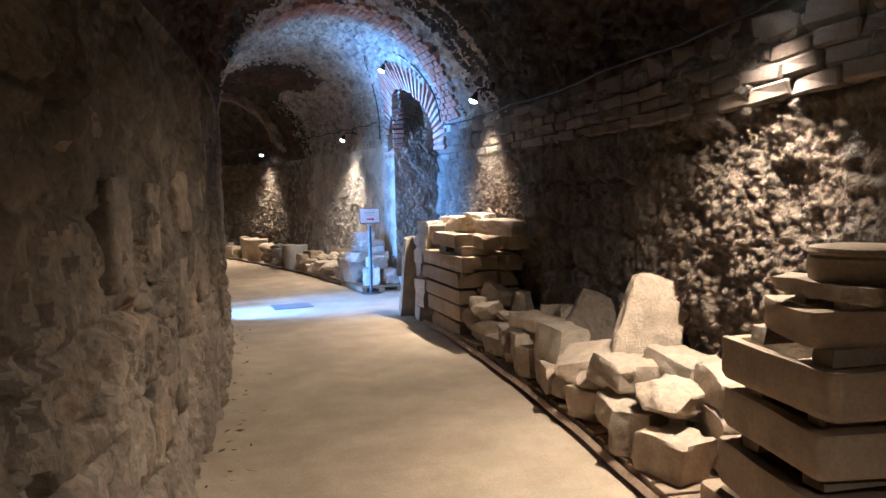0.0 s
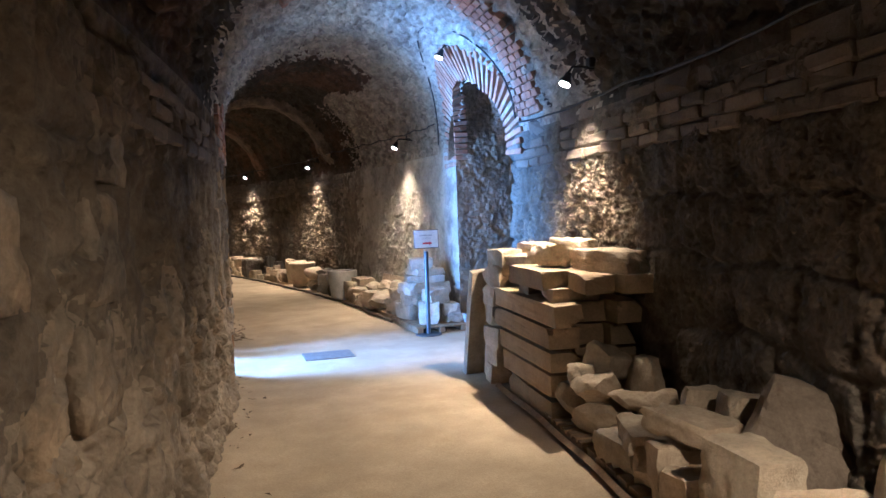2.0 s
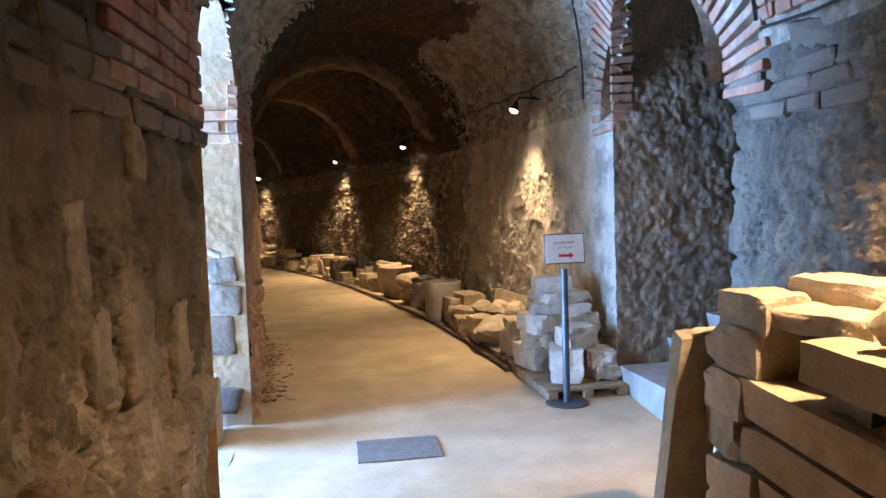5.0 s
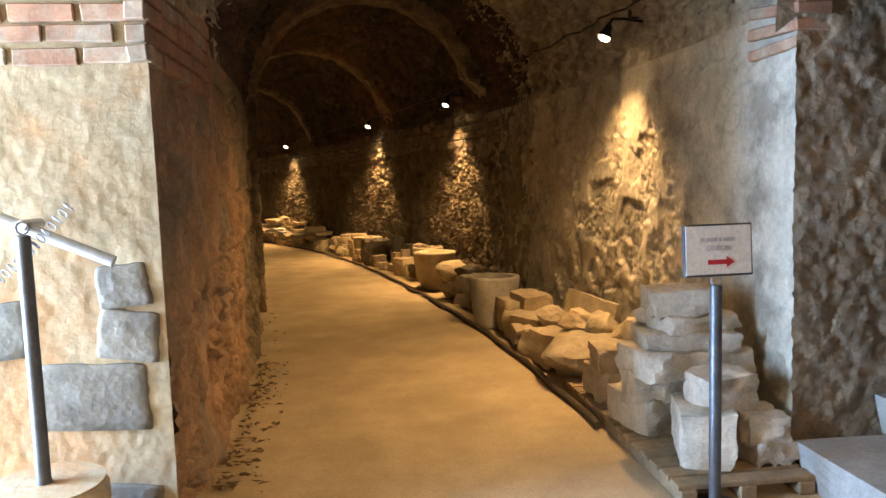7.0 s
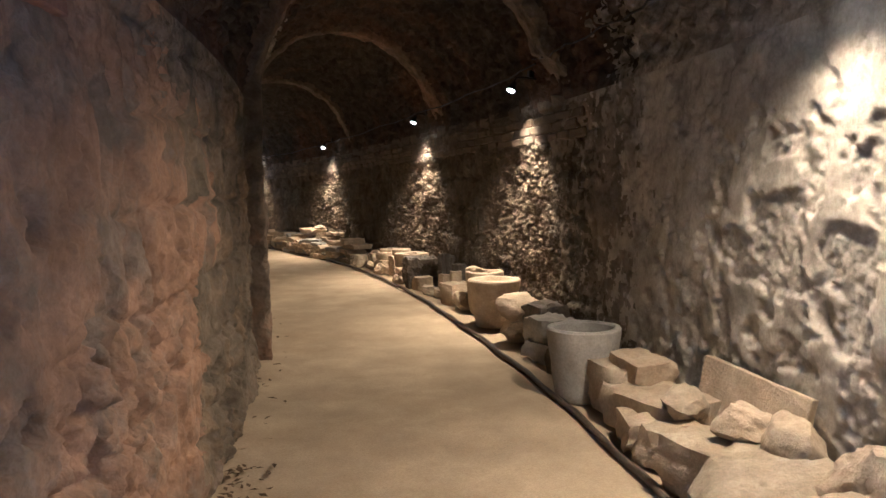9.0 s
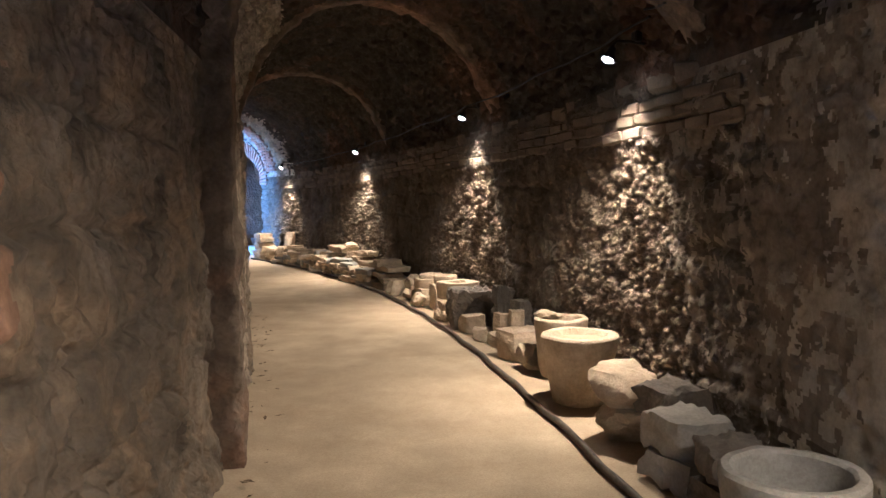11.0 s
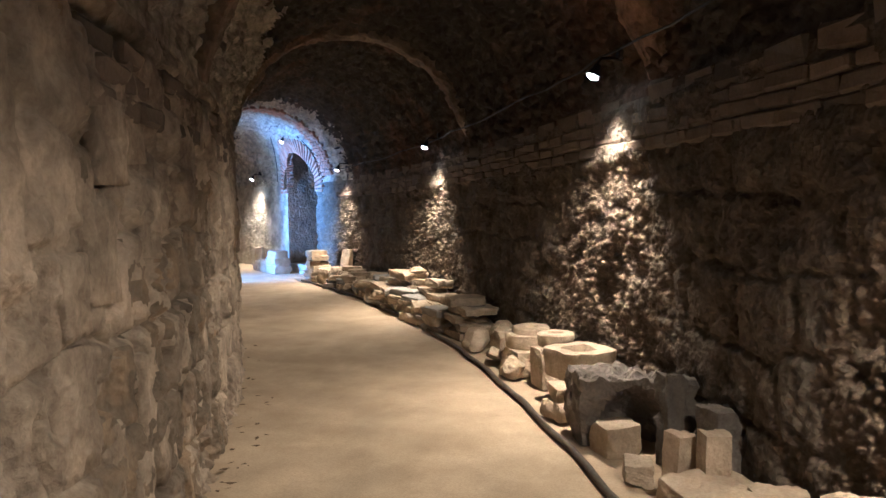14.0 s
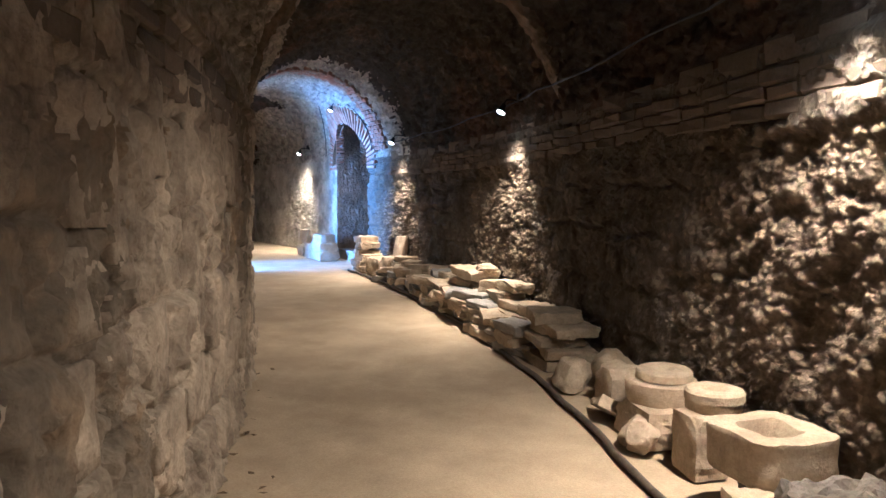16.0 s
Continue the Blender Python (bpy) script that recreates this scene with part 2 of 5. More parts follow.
def bm_box(sx, sy, sz, bevel=0.0, m=None, seg=1):
    bm = bmesh.new()
    bmesh.ops.create_cube(bm, size=1)
    bmesh.ops.scale(bm, vec=(sx, sy, sz), verts=bm.verts)
    if bevel:
        bmesh.ops.bevel(bm, geom=bm.edges[:], offset=bevel, segments=seg, affect="EDGES")
    if m is not None:
        bm.transform(m)
    return bm


def bm_lathe(profile, sides=28, m=None, wobble=0.0, seed=0):
    """profile: (radius, z) pairs from the axis round to the axis again."""
    bm = bmesh.new()
    rng = random.Random(seed)
    rings = []
    for r, z in profile:
        if r < 1e-5:
            rings.append([bm.verts.new((0, 0, z))])
        else:
            rings.append([bm.verts.new((r * (1 + rng.uniform(-wobble, wobble)) * math.cos(2 * math.pi * k / sides), r * (1 + rng.uniform(-wobble, wobble)) * math.sin(2 * math.pi * k / sides), z + rng.uniform(-wobble, wobble) * 0.1)) for k in range(sides)])
    for a, b in zip(rings, rings[1:]):
        for k in range(sides):
            v = [a[k % len(a)], a[(k + 1) % len(a)], b[(k + 1) % len(b)], b[k % len(b)]]
            v = list(dict.fromkeys(v))
            if len(v) > 2:
                bm.faces.new(v)
    bmesh.ops.recalc_face_normals(bm, faces=bm.faces)
    if m is not None:
        bm.transform(m)
    return bm


def bm_tube(points, radius, sides=10):
    bm = bmesh.new()
    rings = []
    for i, p in enumerate(points):
        d = (Vector(points[min(i + 1, len(points) - 1)]) - Vector(points[max(i - 1, 0)])).normalized()
        u = d.cross(Vector((0, 0, 1)) if abs(d.z) < 0.9 else Vector((1, 0, 0))).normalized()
        v = d.cross(u)
        rings.append([bm.verts.new(Vector(p) + radius * (math.cos(2 * math.pi * k / sides) * u + math.sin(2 * math.pi * k / sides) * v)) for k in range(sides)])
    for a, b in zip(rings, rings[1:]):
        for k in range(sides):
            bm.faces.new([a[k], a[(k + 1) % sides], b[(k + 1) % sides], b[k]])
    bm.faces.new(rings[0])
    bm.faces.new(rings[-1])
    bmesh.ops.recalc_face_normals(bm, faces=bm.faces)
    return bm


def bm_stone(sx, sy, sz, seed, rough=0.02, round_=0.12, taper=0.0, cuts=7, hew=None):
    """A hewn block: faces out of square, corners knocked off, uneven faces; its base lies at z = 0."""
    bm = bmesh.new()
    bmesh.ops.create_cube(bm, size=1)
    bmesh.ops.subdivide_edges(bm, edges=bm.edges[:], cuts=cuts, use_grid_fill=True)
    off = Vector((seed * 3.17, seed * 1.31, seed * 2.23))
    rng = random.Random(seed * 17 + 3)
    rr = min(sx, sy, sz)
    hew = min(1.0, rough / 0.013) if hew is None else hew
    shift = {(a, b, c): Vector((rng.uniform(-1, 1), rng.uniform(-1, 1), rng.uniform(-0.6, 0.6))) * 0.13 * hew for a in (-1, 1) for b in (-1, 1) for c in (-1, 1)}
    chips = []
    for _ in range(int(7 * hew)):
        n = Vector((rng.choice((-1, 1)), rng.choice((-1, 1)), rng.choice((-1, 1, 1, 0)))) + Vector((rng.uniform(-0.8, 0.8), rng.uniform(-0.8, 0.8), rng.uniform(-0.8, 0.8)))
        top = abs(n.x) + abs(n.y) + abs(n.z)
        chips.append((n.normalized(), top / n.length * rng.uniform(0.78, 0.95)))
    for v in bm.verts:
        c = v.co * 2
        n = c.normalized()
        k = max(abs(c.x), abs(c.y), abs(c.z))
        p = 6.0
        s = k / ((abs(c.x) ** p + abs(c.y) ** p + abs(c.z) ** p) ** (1 / p))
        q = c * (1 - round_ * 1.4 * (1 - s))
        for (a, b, e), d in shift.items():
            q = q + d * (1 + a * c.x) * (1 + b * c.y) * (1 + e * c.z) / 8
        for d, h in chips:
            over = d.dot(q) - h
            if over > 0:
                q = q - d * over
        w = Vector((q.x * sx / 2, q.y * sy / 2, q.z * sz / 2))
        w.x *= 1 - taper * (q.z + 1) / 2
        w.y *= 1 - taper * (q.z + 1) / 2
        d = noise.fractal(w * (1.6 / max(rr, 0.12)) + off, 0.7, 2.1, 3) * rough * 1.3
        d += noise.noise(w * 2.2 + off) * rough * 1.2 + noise.noise(w * 19 + off) * rough * 0.55 + noise.noise(w * 41 + off) * rough * 0.35
        v.co = w + n * d
    lo = min(v.co.z for v in bm.verts)
    for v in bm.verts:
        if v.co.z < lo + sz * 0.12:
            v.co.z = lo
        v.co.z -= lo
    return bm


def bm_rock(sx, sy, sz, seed, rough=0.02, cuts=17):
    """A broken lump: a ball cut by random planes, then roughened; its base lies at z = 0."""
    bm = bmesh.new()
    bmesh.ops.create_icosphere(bm, subdivisions=4, radius=1)
    rng = random.Random(seed)
    planes = []
    for _ in range(cuts):
        d = Vector((rng.gauss(0, 1), rng.gauss(0, 1), rng.gauss(0, 0.8))).normalized()
        planes.append((d, rng.uniform(0.5, 0.74)))
    planes.append((Vector((0, 0, 1)), 0.62))
    off = Vector((seed * 3.1, seed * 1.7, seed * 0.9))
    for v in bm.verts:
        n = v.co.normalized()
        k = min([1.0] + [h / max(1e-3, n.dot(d)) for d, h in planes if n.dot(d) > 0.05])
        q = n * (k + 0.06 * noise.noise(n * 2.1 + off))
        w = Vector((q.x * sx * 0.66, q.y * sy * 0.66, q.z * sz * 0.78))
        v.co = w + n * rough * (0.7 * noise.fractal(w * 9 + off, 0.8, 2.0, 4) + 0.4 * noise.noise(w * 38 + off))
    lo, hi = min(v.co.z for v in bm.verts), max(v.co.z for v in bm.verts)
    for v in bm.verts:
        v.co.z = max(0.0, (v.co.z - lo) * sz / (hi - lo) * 1.1 - sz * 0.1)
    return bm

# ---------------------------------------------------------------- gallery shell
def profile(s):
    """The section of the gallery, along s from the outer wall's foot over the vault to the inner wall's foot: r, z, normal."""
    arc = math.pi * HALF
    r, z = np.empty_like(s), np.empty_like(s)
    nr, nz = np.empty_like(s), np.empty_like(s)
    o, v, i = s < SPRING, (s >= SPRING) & (s <= SPRING + arc), s > SPRING + arc
    r[o], z[o], nr[o], nz[o] = R_OUT, s[o], -1, 0
    t = (s[v] - SPRING) / HALF
    r[v], z[v], nr[v], nz[v] = R_MID + HALF * np.cos(t), SPRING + HALF * np.sin(t), -np.cos(t), -np.sin(t)
    r[i], z[i], nr[i], nz[i] = R_IN, SPRING - (s[i] - SPRING - arc), 1, 0
    return r, z, nr, nz


def vault_r(z):
    """r of the outer face at height z."""
    return R_OUT if z < SPRING else R_MID + math.sqrt(max(0.0, HALF ** 2 - (z - SPRING) ** 2))


NICHE_HALF, NICHE_SPRING, NICHE_RISE = 0.774, 1.95, 0.8     # opening in the outer wall
DOOR_FROM, DOOR_TO, DOOR_SPRING, DOOR_RISE = -1.68, 1.0, 1.95, 0.62   # opening in the inner wall, degrees from the module's middle
RIBS = ((10.0, 0.34), (17.2, 0.3), (25.0, 0.2))


def niche_hole(a, z):
    hole = np.zeros(np.shape(a), bool)
    for m in MODULES:
        u = np.radians(a - m) * R_OUT
        top = NICHE_SPRING + NICHE_RISE * np.sqrt(np.clip(1 - (u / NICHE_HALF) ** 2, 0, 1))
        hole |= (np.abs(u) < NICHE_HALF) & (z < top)
    return hole


def door_hole(a, z):
    hole = np.zeros(np.shape(a), bool)
    for m in MODULES:
        mid, half = m + (DOOR_FROM + DOOR_TO) / 2, (DOOR_TO - DOOR_FROM) / 2
        u = (a - mid) / half
        top = DOOR_SPRING + DOOR_RISE * np.sqrt(np.clip(1 - u ** 2, 0, 1))
        hole |= (np.abs(u) < 1) & (z < top)
    return hole


NEAR = (-18.0, 30.0)             # the stretch that the walk passes closely
edges = sorted([A0, A1, *NEAR] + [m + k for m in MODULES for k in (DOOR_FROM, DOOR_TO, math.degrees(NICHE_HALF / R_OUT), -math.degrees(NICHE_HALF / R_OUT))])


def angles(step):
    return np.concatenate([np.linspace(p, q, max(2, int((q - p) * radians(1) * R_MID / (step if NEAR[0] <= p < NEAR[1] else step * 2.2))), endpoint=False) for p, q in zip(edges, edges[1:])] + [[A1]])


arc_len = math.pi * HALF
s_out, s_vault, s_in = np.linspace(0, SPRING, 165), np.linspace(SPRING, SPRING + arc_len, 190), np.linspace(SPRING + arc_len, 2 * SPRING + arc_len, 145)


def shell(name, s, step, relief, hole, mat):
    A, S = np.meshgrid(angles(step), s, indexing="ij")
    r, z, nr, nz = profile(S)
    d = relief(A, S, z)
    r, z = r + nr * d, z + nz * d
    pts = np.stack([CX + r * np.cos(np.radians(A)), CY + r * np.sin(np.radians(A)), settle(A, z)], 2)
    am, zm = (A[1:, 1:] + A[:-1, :-1]) / 2, (z[1:, 1:] + z[:-1, :-1]) / 2
    rm = (r[1:, 1:] + r[:-1, :-1]) / 2
    keep = ~hole(am, zm, rm)
    return grid_mesh(name, pts, keep, mat)


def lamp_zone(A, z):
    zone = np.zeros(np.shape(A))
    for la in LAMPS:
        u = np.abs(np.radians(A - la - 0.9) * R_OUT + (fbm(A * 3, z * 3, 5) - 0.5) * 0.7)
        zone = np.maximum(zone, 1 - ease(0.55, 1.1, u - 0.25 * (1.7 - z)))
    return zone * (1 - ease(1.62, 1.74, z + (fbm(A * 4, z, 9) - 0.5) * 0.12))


def block_joints(x, z, w, h, seed, width=0.03):
    """How deep into a joint of coursed blocks, 0 to 1."""
    row = np.floor(z / h)
    xx = x / w + row * 0.5 + 0.35 * lattice(row, row * 0 + 3, seed)
    col = np.floor(xx)
    shift = 0.3 * (lattice(col, row, seed + 1) - 0.5)
    fx, fz = np.abs(((xx + shift * 0) % 1) - 0.5) * w, np.abs((z / h) % 1 - 0.5) * h
    return np.maximum(ease(w / 2 - width, w / 2, fx), ease(h / 2 - width, h / 2, fz)), lattice(col, row, seed + 2)


def outer_relief(A, S, z):
    x = np.radians(A) * R_OUT
    rough = np.maximum(lamp_zone(A, z), 0.12 + 0.4 * ease(0.5, 0.7, fbm(x * 1.3, z * 1.3, 29, 4)))
    plastered = ease(-0.3, 0.0, A) * (1 - ease(8.0, 9.3, A)) + ease(40.7, 41.0, A)
    warp = (fbm(x * 3, z * 3, 31) - 0.5) * 0.22
    j, lift = block_joints(x + warp, z + warp, 0.52, 0.36, 11, 0.04)
    worn = fbm(x * 6, z * 6, 3, 6) - 0.5
    calm = 0.035 * lift - 0.045 * j * (0.35 + fbm(x * 4, z * 4, 13)) + 0.075 * worn - 0.03 * ease(0.56, 0.68, fbm(x * 8, z * 8, 15, 4))
    knobs = 0.036 * rubble(x * 13, z * 14, 17, 0.4) + 0.03 * rubble(x * 29, z * 30, 18, 0.5) * (0.3 + fbm(x * 3, z * 3, 20))
    coarse = knobs + 0.045 * (fbm(x * 24, z * 24, 21, 3) - 0.5) + 0.1 * (fbm(x * 2.6, z * 2.6, 23, 4) - 0.5) - 0.05
    coarse -= 0.045 * ease(0.55, 0.66, fbm(x * 5, z * 5, 25, 5))
    # flaked render: a skin with a ragged edge over a crumbled bed
    lamp = lamp_zone(A, z)
    gone = ease(0.5, 0.54, fbm(x * 6.5, z * 6.5, 45, 6) + 0.07 * lamp - 0.05)
    flat = 0.022 * (fbm(x * 3, z * 3, 41) - 0.5) + 0.014 * (fbm(x * 16, z * 16, 43) - 0.5) - gone * (0.007 + 0.016 * lamp * rubble(x * 26, z * 27, 47, 0.5) + 0.014 * fbm(x * 30, z * 30, 49, 2))
    d = calm * (1 - rough) + coarse * rough
    d = d * (1 - plastered) + flat * plastered
    return d * ease(0.0, 0.06, SPRING - S)


def vault_relief(A, S, z):
    x = np.radians(A) * R_MID
    d = 0.06 * rubble(x * 7.5, S * 9, 51, 0.35) + 0.03 * rubble(x * 16, S * 18, 52, 0.4) + 0.035 * (fbm(x * 14, S * 14, 58) - 0.5) + 0.06 * (fbm(x * 1.5, S * 1.5, 55) - 0.5) - 0.05 - 0.035 * ease(0.56, 0.66, fbm(x * 5, S * 5, 56, 4))
    end = ease(0, 0.15, S - SPRING) * ease(0, 0.15, SPRING + arc_len - S)
    return d * end


def inner_relief(A, S, z):
    x = np.radians(A) * R_IN
    warp = (fbm(x * 3, z * 3, 61) - 0.5) * 0.16
    j, lift = block_joints(x + warp, z + warp, 0.42, 0.33, 63, 0.035)
    bare = np.maximum(ease(0.42, 0.6, fbm(x * 1.1 + 5, z * 1.1, 65)), ease(11, 14, A) * 0.8)
    low = 1 - ease(0.7, 1.6, z + (fbm(x * 2, z * 2, 66) - 0.5))
    d = bare * (0.035 * lift - (0.05 + 0.02 * ease(11, 14, A)) * j * (0.2 + fbm(x * 4, z * 4, 64))) + 0.07 * (fbm(x * 2.2, z * 2.2, 67) - 0.5) + 0.05 * (fbm(x * 9, z * 8, 69, 6) - 0.5)
    crumble = 0.045 * rubble(x * 6.5, z * 6, 81, 0.35) + 0.025 * rubble(x * 15, z * 14, 83, 0.4) - 0.03
    d += crumble * (0.3 + 0.7 * low) * (1 - 0.5 * ease(10, 12, A)) * ease(0.4, 0.56, fbm(x * 2.4, z * 1.7, 85, 4))
    flake = ease(0.50, 0.53, fbm(x * 2.6, z * 2.0, 75, 6))
    pits = ease(0.56, 0.66, fbm(x * 9, z * 6, 71, 4))
    d = d - (0.025 + 0.025 * low) * pits - 0.018 * flake + 0.06 * (1 - ease(0.0, 0.35, z)) * fbm(x * 5, z * 4, 73)
    return d * ease(0.0, 0.06, S - SPRING - arc_len)


outer = tagged(shell("wall_outer", s_out, 0.013, outer_relief, lambda a, z, r: niche_hole(a, z), M_OUT), "rough ancient stone gallery wall, eroded and coloured paler as lamplit beneath each lamp", "wall", kind="structure")
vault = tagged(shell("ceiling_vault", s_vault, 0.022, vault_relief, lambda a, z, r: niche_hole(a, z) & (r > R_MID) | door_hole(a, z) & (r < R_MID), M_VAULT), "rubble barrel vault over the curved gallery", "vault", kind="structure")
inner = tagged(shell("wall_inner", s_in, 0.0145, inner_relief, lambda a, z, r: door_hole(a, z), M_IN), "weathered plastered stone inner gallery wall", "wall", kind="structure")

# stretches of other surface: grey render beyond each niche, pale rubble over it, bare stonework in the inner wall
def resurface(ob, mats, where):
    """where gives, for each face, 0 for its first material or the number of one of mats."""
    for mat in mats:
        ob.data.materials.append(mat)
    c = np.empty(len(ob.data.polygons) * 3)
    ob.data.polygons.foreach_get("center", c)
    c = c.reshape(-1, 3)
    dx, dy = c[:, 0] - CX, c[:, 1] - CY
    ob.data.polygons.foreach_set("material_index", where(np.degrees(np.arctan2(dy, dx)), np.hypot(dx, dy), c[:, 2]).astype(int))


def ragged(a, z, seed, amount):
    return (fbm(a * 1.2, z * 2.5, seed, 5) - 0.5) * 2 * amount


def feather(a, z):
    """Fine crumbling of a patch's edge."""
    return (fbm(a * 9, z * 16, 411, 3) - 0.5) * 3.2


# Pale rubble whose tone also carries bounced daylight by doorways, lamplight on the inner haunch.
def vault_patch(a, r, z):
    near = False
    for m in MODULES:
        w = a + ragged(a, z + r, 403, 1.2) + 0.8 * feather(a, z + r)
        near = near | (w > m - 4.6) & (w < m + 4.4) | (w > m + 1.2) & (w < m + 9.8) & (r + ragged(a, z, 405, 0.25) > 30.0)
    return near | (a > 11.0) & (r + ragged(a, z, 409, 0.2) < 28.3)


# Crumbled zones under the lamps get a paler colour that adds to their light.
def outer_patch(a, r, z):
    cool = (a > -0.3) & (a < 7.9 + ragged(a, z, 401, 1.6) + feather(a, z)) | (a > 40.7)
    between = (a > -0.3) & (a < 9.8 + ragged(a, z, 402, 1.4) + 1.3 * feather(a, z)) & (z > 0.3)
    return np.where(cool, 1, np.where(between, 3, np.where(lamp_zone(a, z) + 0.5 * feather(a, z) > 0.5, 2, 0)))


resurface(outer, (M_COOL, M_ERODED_LIT, M_WORN), outer_patch)
resurface(vault, (M_PALE_LIT,), vault_patch)


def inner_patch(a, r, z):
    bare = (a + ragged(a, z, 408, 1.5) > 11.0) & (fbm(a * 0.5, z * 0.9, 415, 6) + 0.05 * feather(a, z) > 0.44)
    # before the doorway: darker plaster higher up, lighter tan low down, ragged between
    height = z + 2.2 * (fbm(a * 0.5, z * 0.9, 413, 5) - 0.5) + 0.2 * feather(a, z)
    dark_upper = (a < -3.4) & (height > 1.0)
    tan_lower = (a < -3.4) & (height < 0.6)
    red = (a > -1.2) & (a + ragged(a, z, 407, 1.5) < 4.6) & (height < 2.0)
    return np.select([bare, tan_lower, dark_upper, red], [1, 4, 2, 3], 0)


resurface(inner, (M_IN_PALE, M_IN_DARK, M_RED, M_IN_TAN), inner_patch)

# the gallery's thickness: a plain masonry skin half a metre behind the inner faces, unseen, added to stop light leaks
skin_a = np.concatenate([np.linspace(p, q, max(2, int((q - p) / 0.6)), endpoint=False) for p, q in zip(edges, edges[1:])] + [[A1]])
SA, SS = np.meshgrid(skin_a, np.linspace(0, 2 * SPRING + arc_len, 60), indexing="ij")
sr, sz, snr, snz = profile(SS)
sr, sz = sr - snr * 0.55, np.where(sz < 0.01, -0.3, sz) - snz * 0.55
skin = np.stack([CX + sr * np.cos(np.radians(SA)), CY + sr * np.sin(np.radians(SA)), settle(SA, sz)], 2)
sam, szm, srm = (SA[1:, 1:] + SA[:-1, :-1]) / 2, (sz[1:, 1:] + sz[:-1, :-1]) / 2, (sr[1:, 1:] + sr[:-1, :-1]) / 2
open_air = np.zeros(np.shape(sam), bool)
for m in MODULES:
    open_air |= (np.abs(sam - m) < math.degrees(NICHE_HALF / R_OUT)) & (srm > R_MID) & (szm < 3.6) | (sam > m + DOOR_FROM) & (sam < m + DOOR_TO) & (srm < R_MID) & (szm < 2.9)
tagged(grid_mesh("roof", skin, ~open_air, M_OUT), "unseen masonry skin added behind the gallery to keep light out", "roof", kind="structure")

# floor of the gallery and of the side passages
fa, fr = np.linspace(A0, A1, 700), np.linspace(R_IN - 0.12, R_OUT + 0.12, 40)
FA, FR = np.meshgrid(fa, fr, indexing="ij")
fx = np.radians(FA) * R_MID
FZ = 0.012 * (fbm(fx * 1.2, FR * 1.2, 81) - 0.5) + 0.012 * (fbm(fx * 5, FR * 5, 83) - 0.5) + 0.05 * (1 - ease(0, 0.3, FR - R_IN)) * fbm(fx * 3, FR * 3, 85) - 0.004
floor = grid_mesh("floor", np.stack([CX + FR * np.cos(np.radians(FA)), CY + FR * np.sin(np.radians(FA)), FZ], 2), np.ones((699, 39), bool), M_FLOOR)
tagged(floor, "pale packed-earth gallery floor, dusty and worn", "floor", kind="structure")

# walls that close both ends, added where the modelled stretch stops
for name, a in (("wall_end_1", A0), ("wall_end_2", A1)):
    ob = part(name, bm_box(3.4, 0.3, 4.0, 0, at(R_MID, a, 1.9)), M_OUT)
    tagged(ob, "plain wall added to close off the gallery's end", "wall", kind="structure")


def sheet(name, corners, nu, nv, relief, mat, label, category="wall", seed=0):
    """An uneven wall between four corners, pushed along its normal."""
    c = [np.array(p) for p in corners]
    n = np.cross(c[1] - c[0], c[3] - c[0])
    n = n / np.linalg.norm(n)
    u, v = np.linspace(0, 1, nu), np.linspace(0, 1, nv)
    U, V = np.meshgrid(u, v, indexing="ij")
    p = (c[0][None, None] * ((1 - U) * (1 - V))[..., None] + c[1][None, None] * (U * (1 - V))[..., None] + c[2][None, None] * (U * V)[..., None] + c[3][None, None] * ((1 - U) * V)[..., None])
    w, h = np.linalg.norm(c[1] - c[0]), np.linalg.norm(c[3] - c[0])
    x, y = U * w, V * h
    d = relief * (0.7 * rubble(x * 5, y * 7, seed + 1, 0.2) + 0.5 * rubble(x * 14, y * 16, seed + 2, 0.4) + 0.8 * (fbm(x * 3, y * 3, seed + 3) - 0.5) + 1.0 * (fbm(x * 16, y * 16, seed + 4) - 0.5))
    ob = grid_mesh(name, p + d[..., None] * n, np.ones((nu - 1, nv - 1), bool), mat)
    return tagged(ob, label, category, kind="structure")


def arch_ceiling(name, m0, m1, r0, r1, z_spring, rise, mat, label, rise_out=0.0, seed=0):
    """A small barrel vault over a radial passage between the angles m0 and m1."""
    t = np.linspace(0, math.pi, 40)
    rr = np.linspace(r0, r1, 40)
    T, RR = np.meshgrid(t, rr, indexing="ij")
    mid, half = (m0 + m1) / 2, (m1 - m0) / 2
    A = mid - half * np.cos(T)
    Z = z_spring + rise * np.sin(T) + rise_out * (RR - r0) + 0.03 * (fbm(T * 6, RR * 6, seed) - 0.5)
    pts = np.stack([CX + RR * np.cos(np.radians(A)), CY + RR * np.sin(np.radians(A)), settle(A, Z)], 2)
    return tagged(grid_mesh(name, pts, np.ones((39, 39), bool), mat), label, "ceiling", kind="structure")


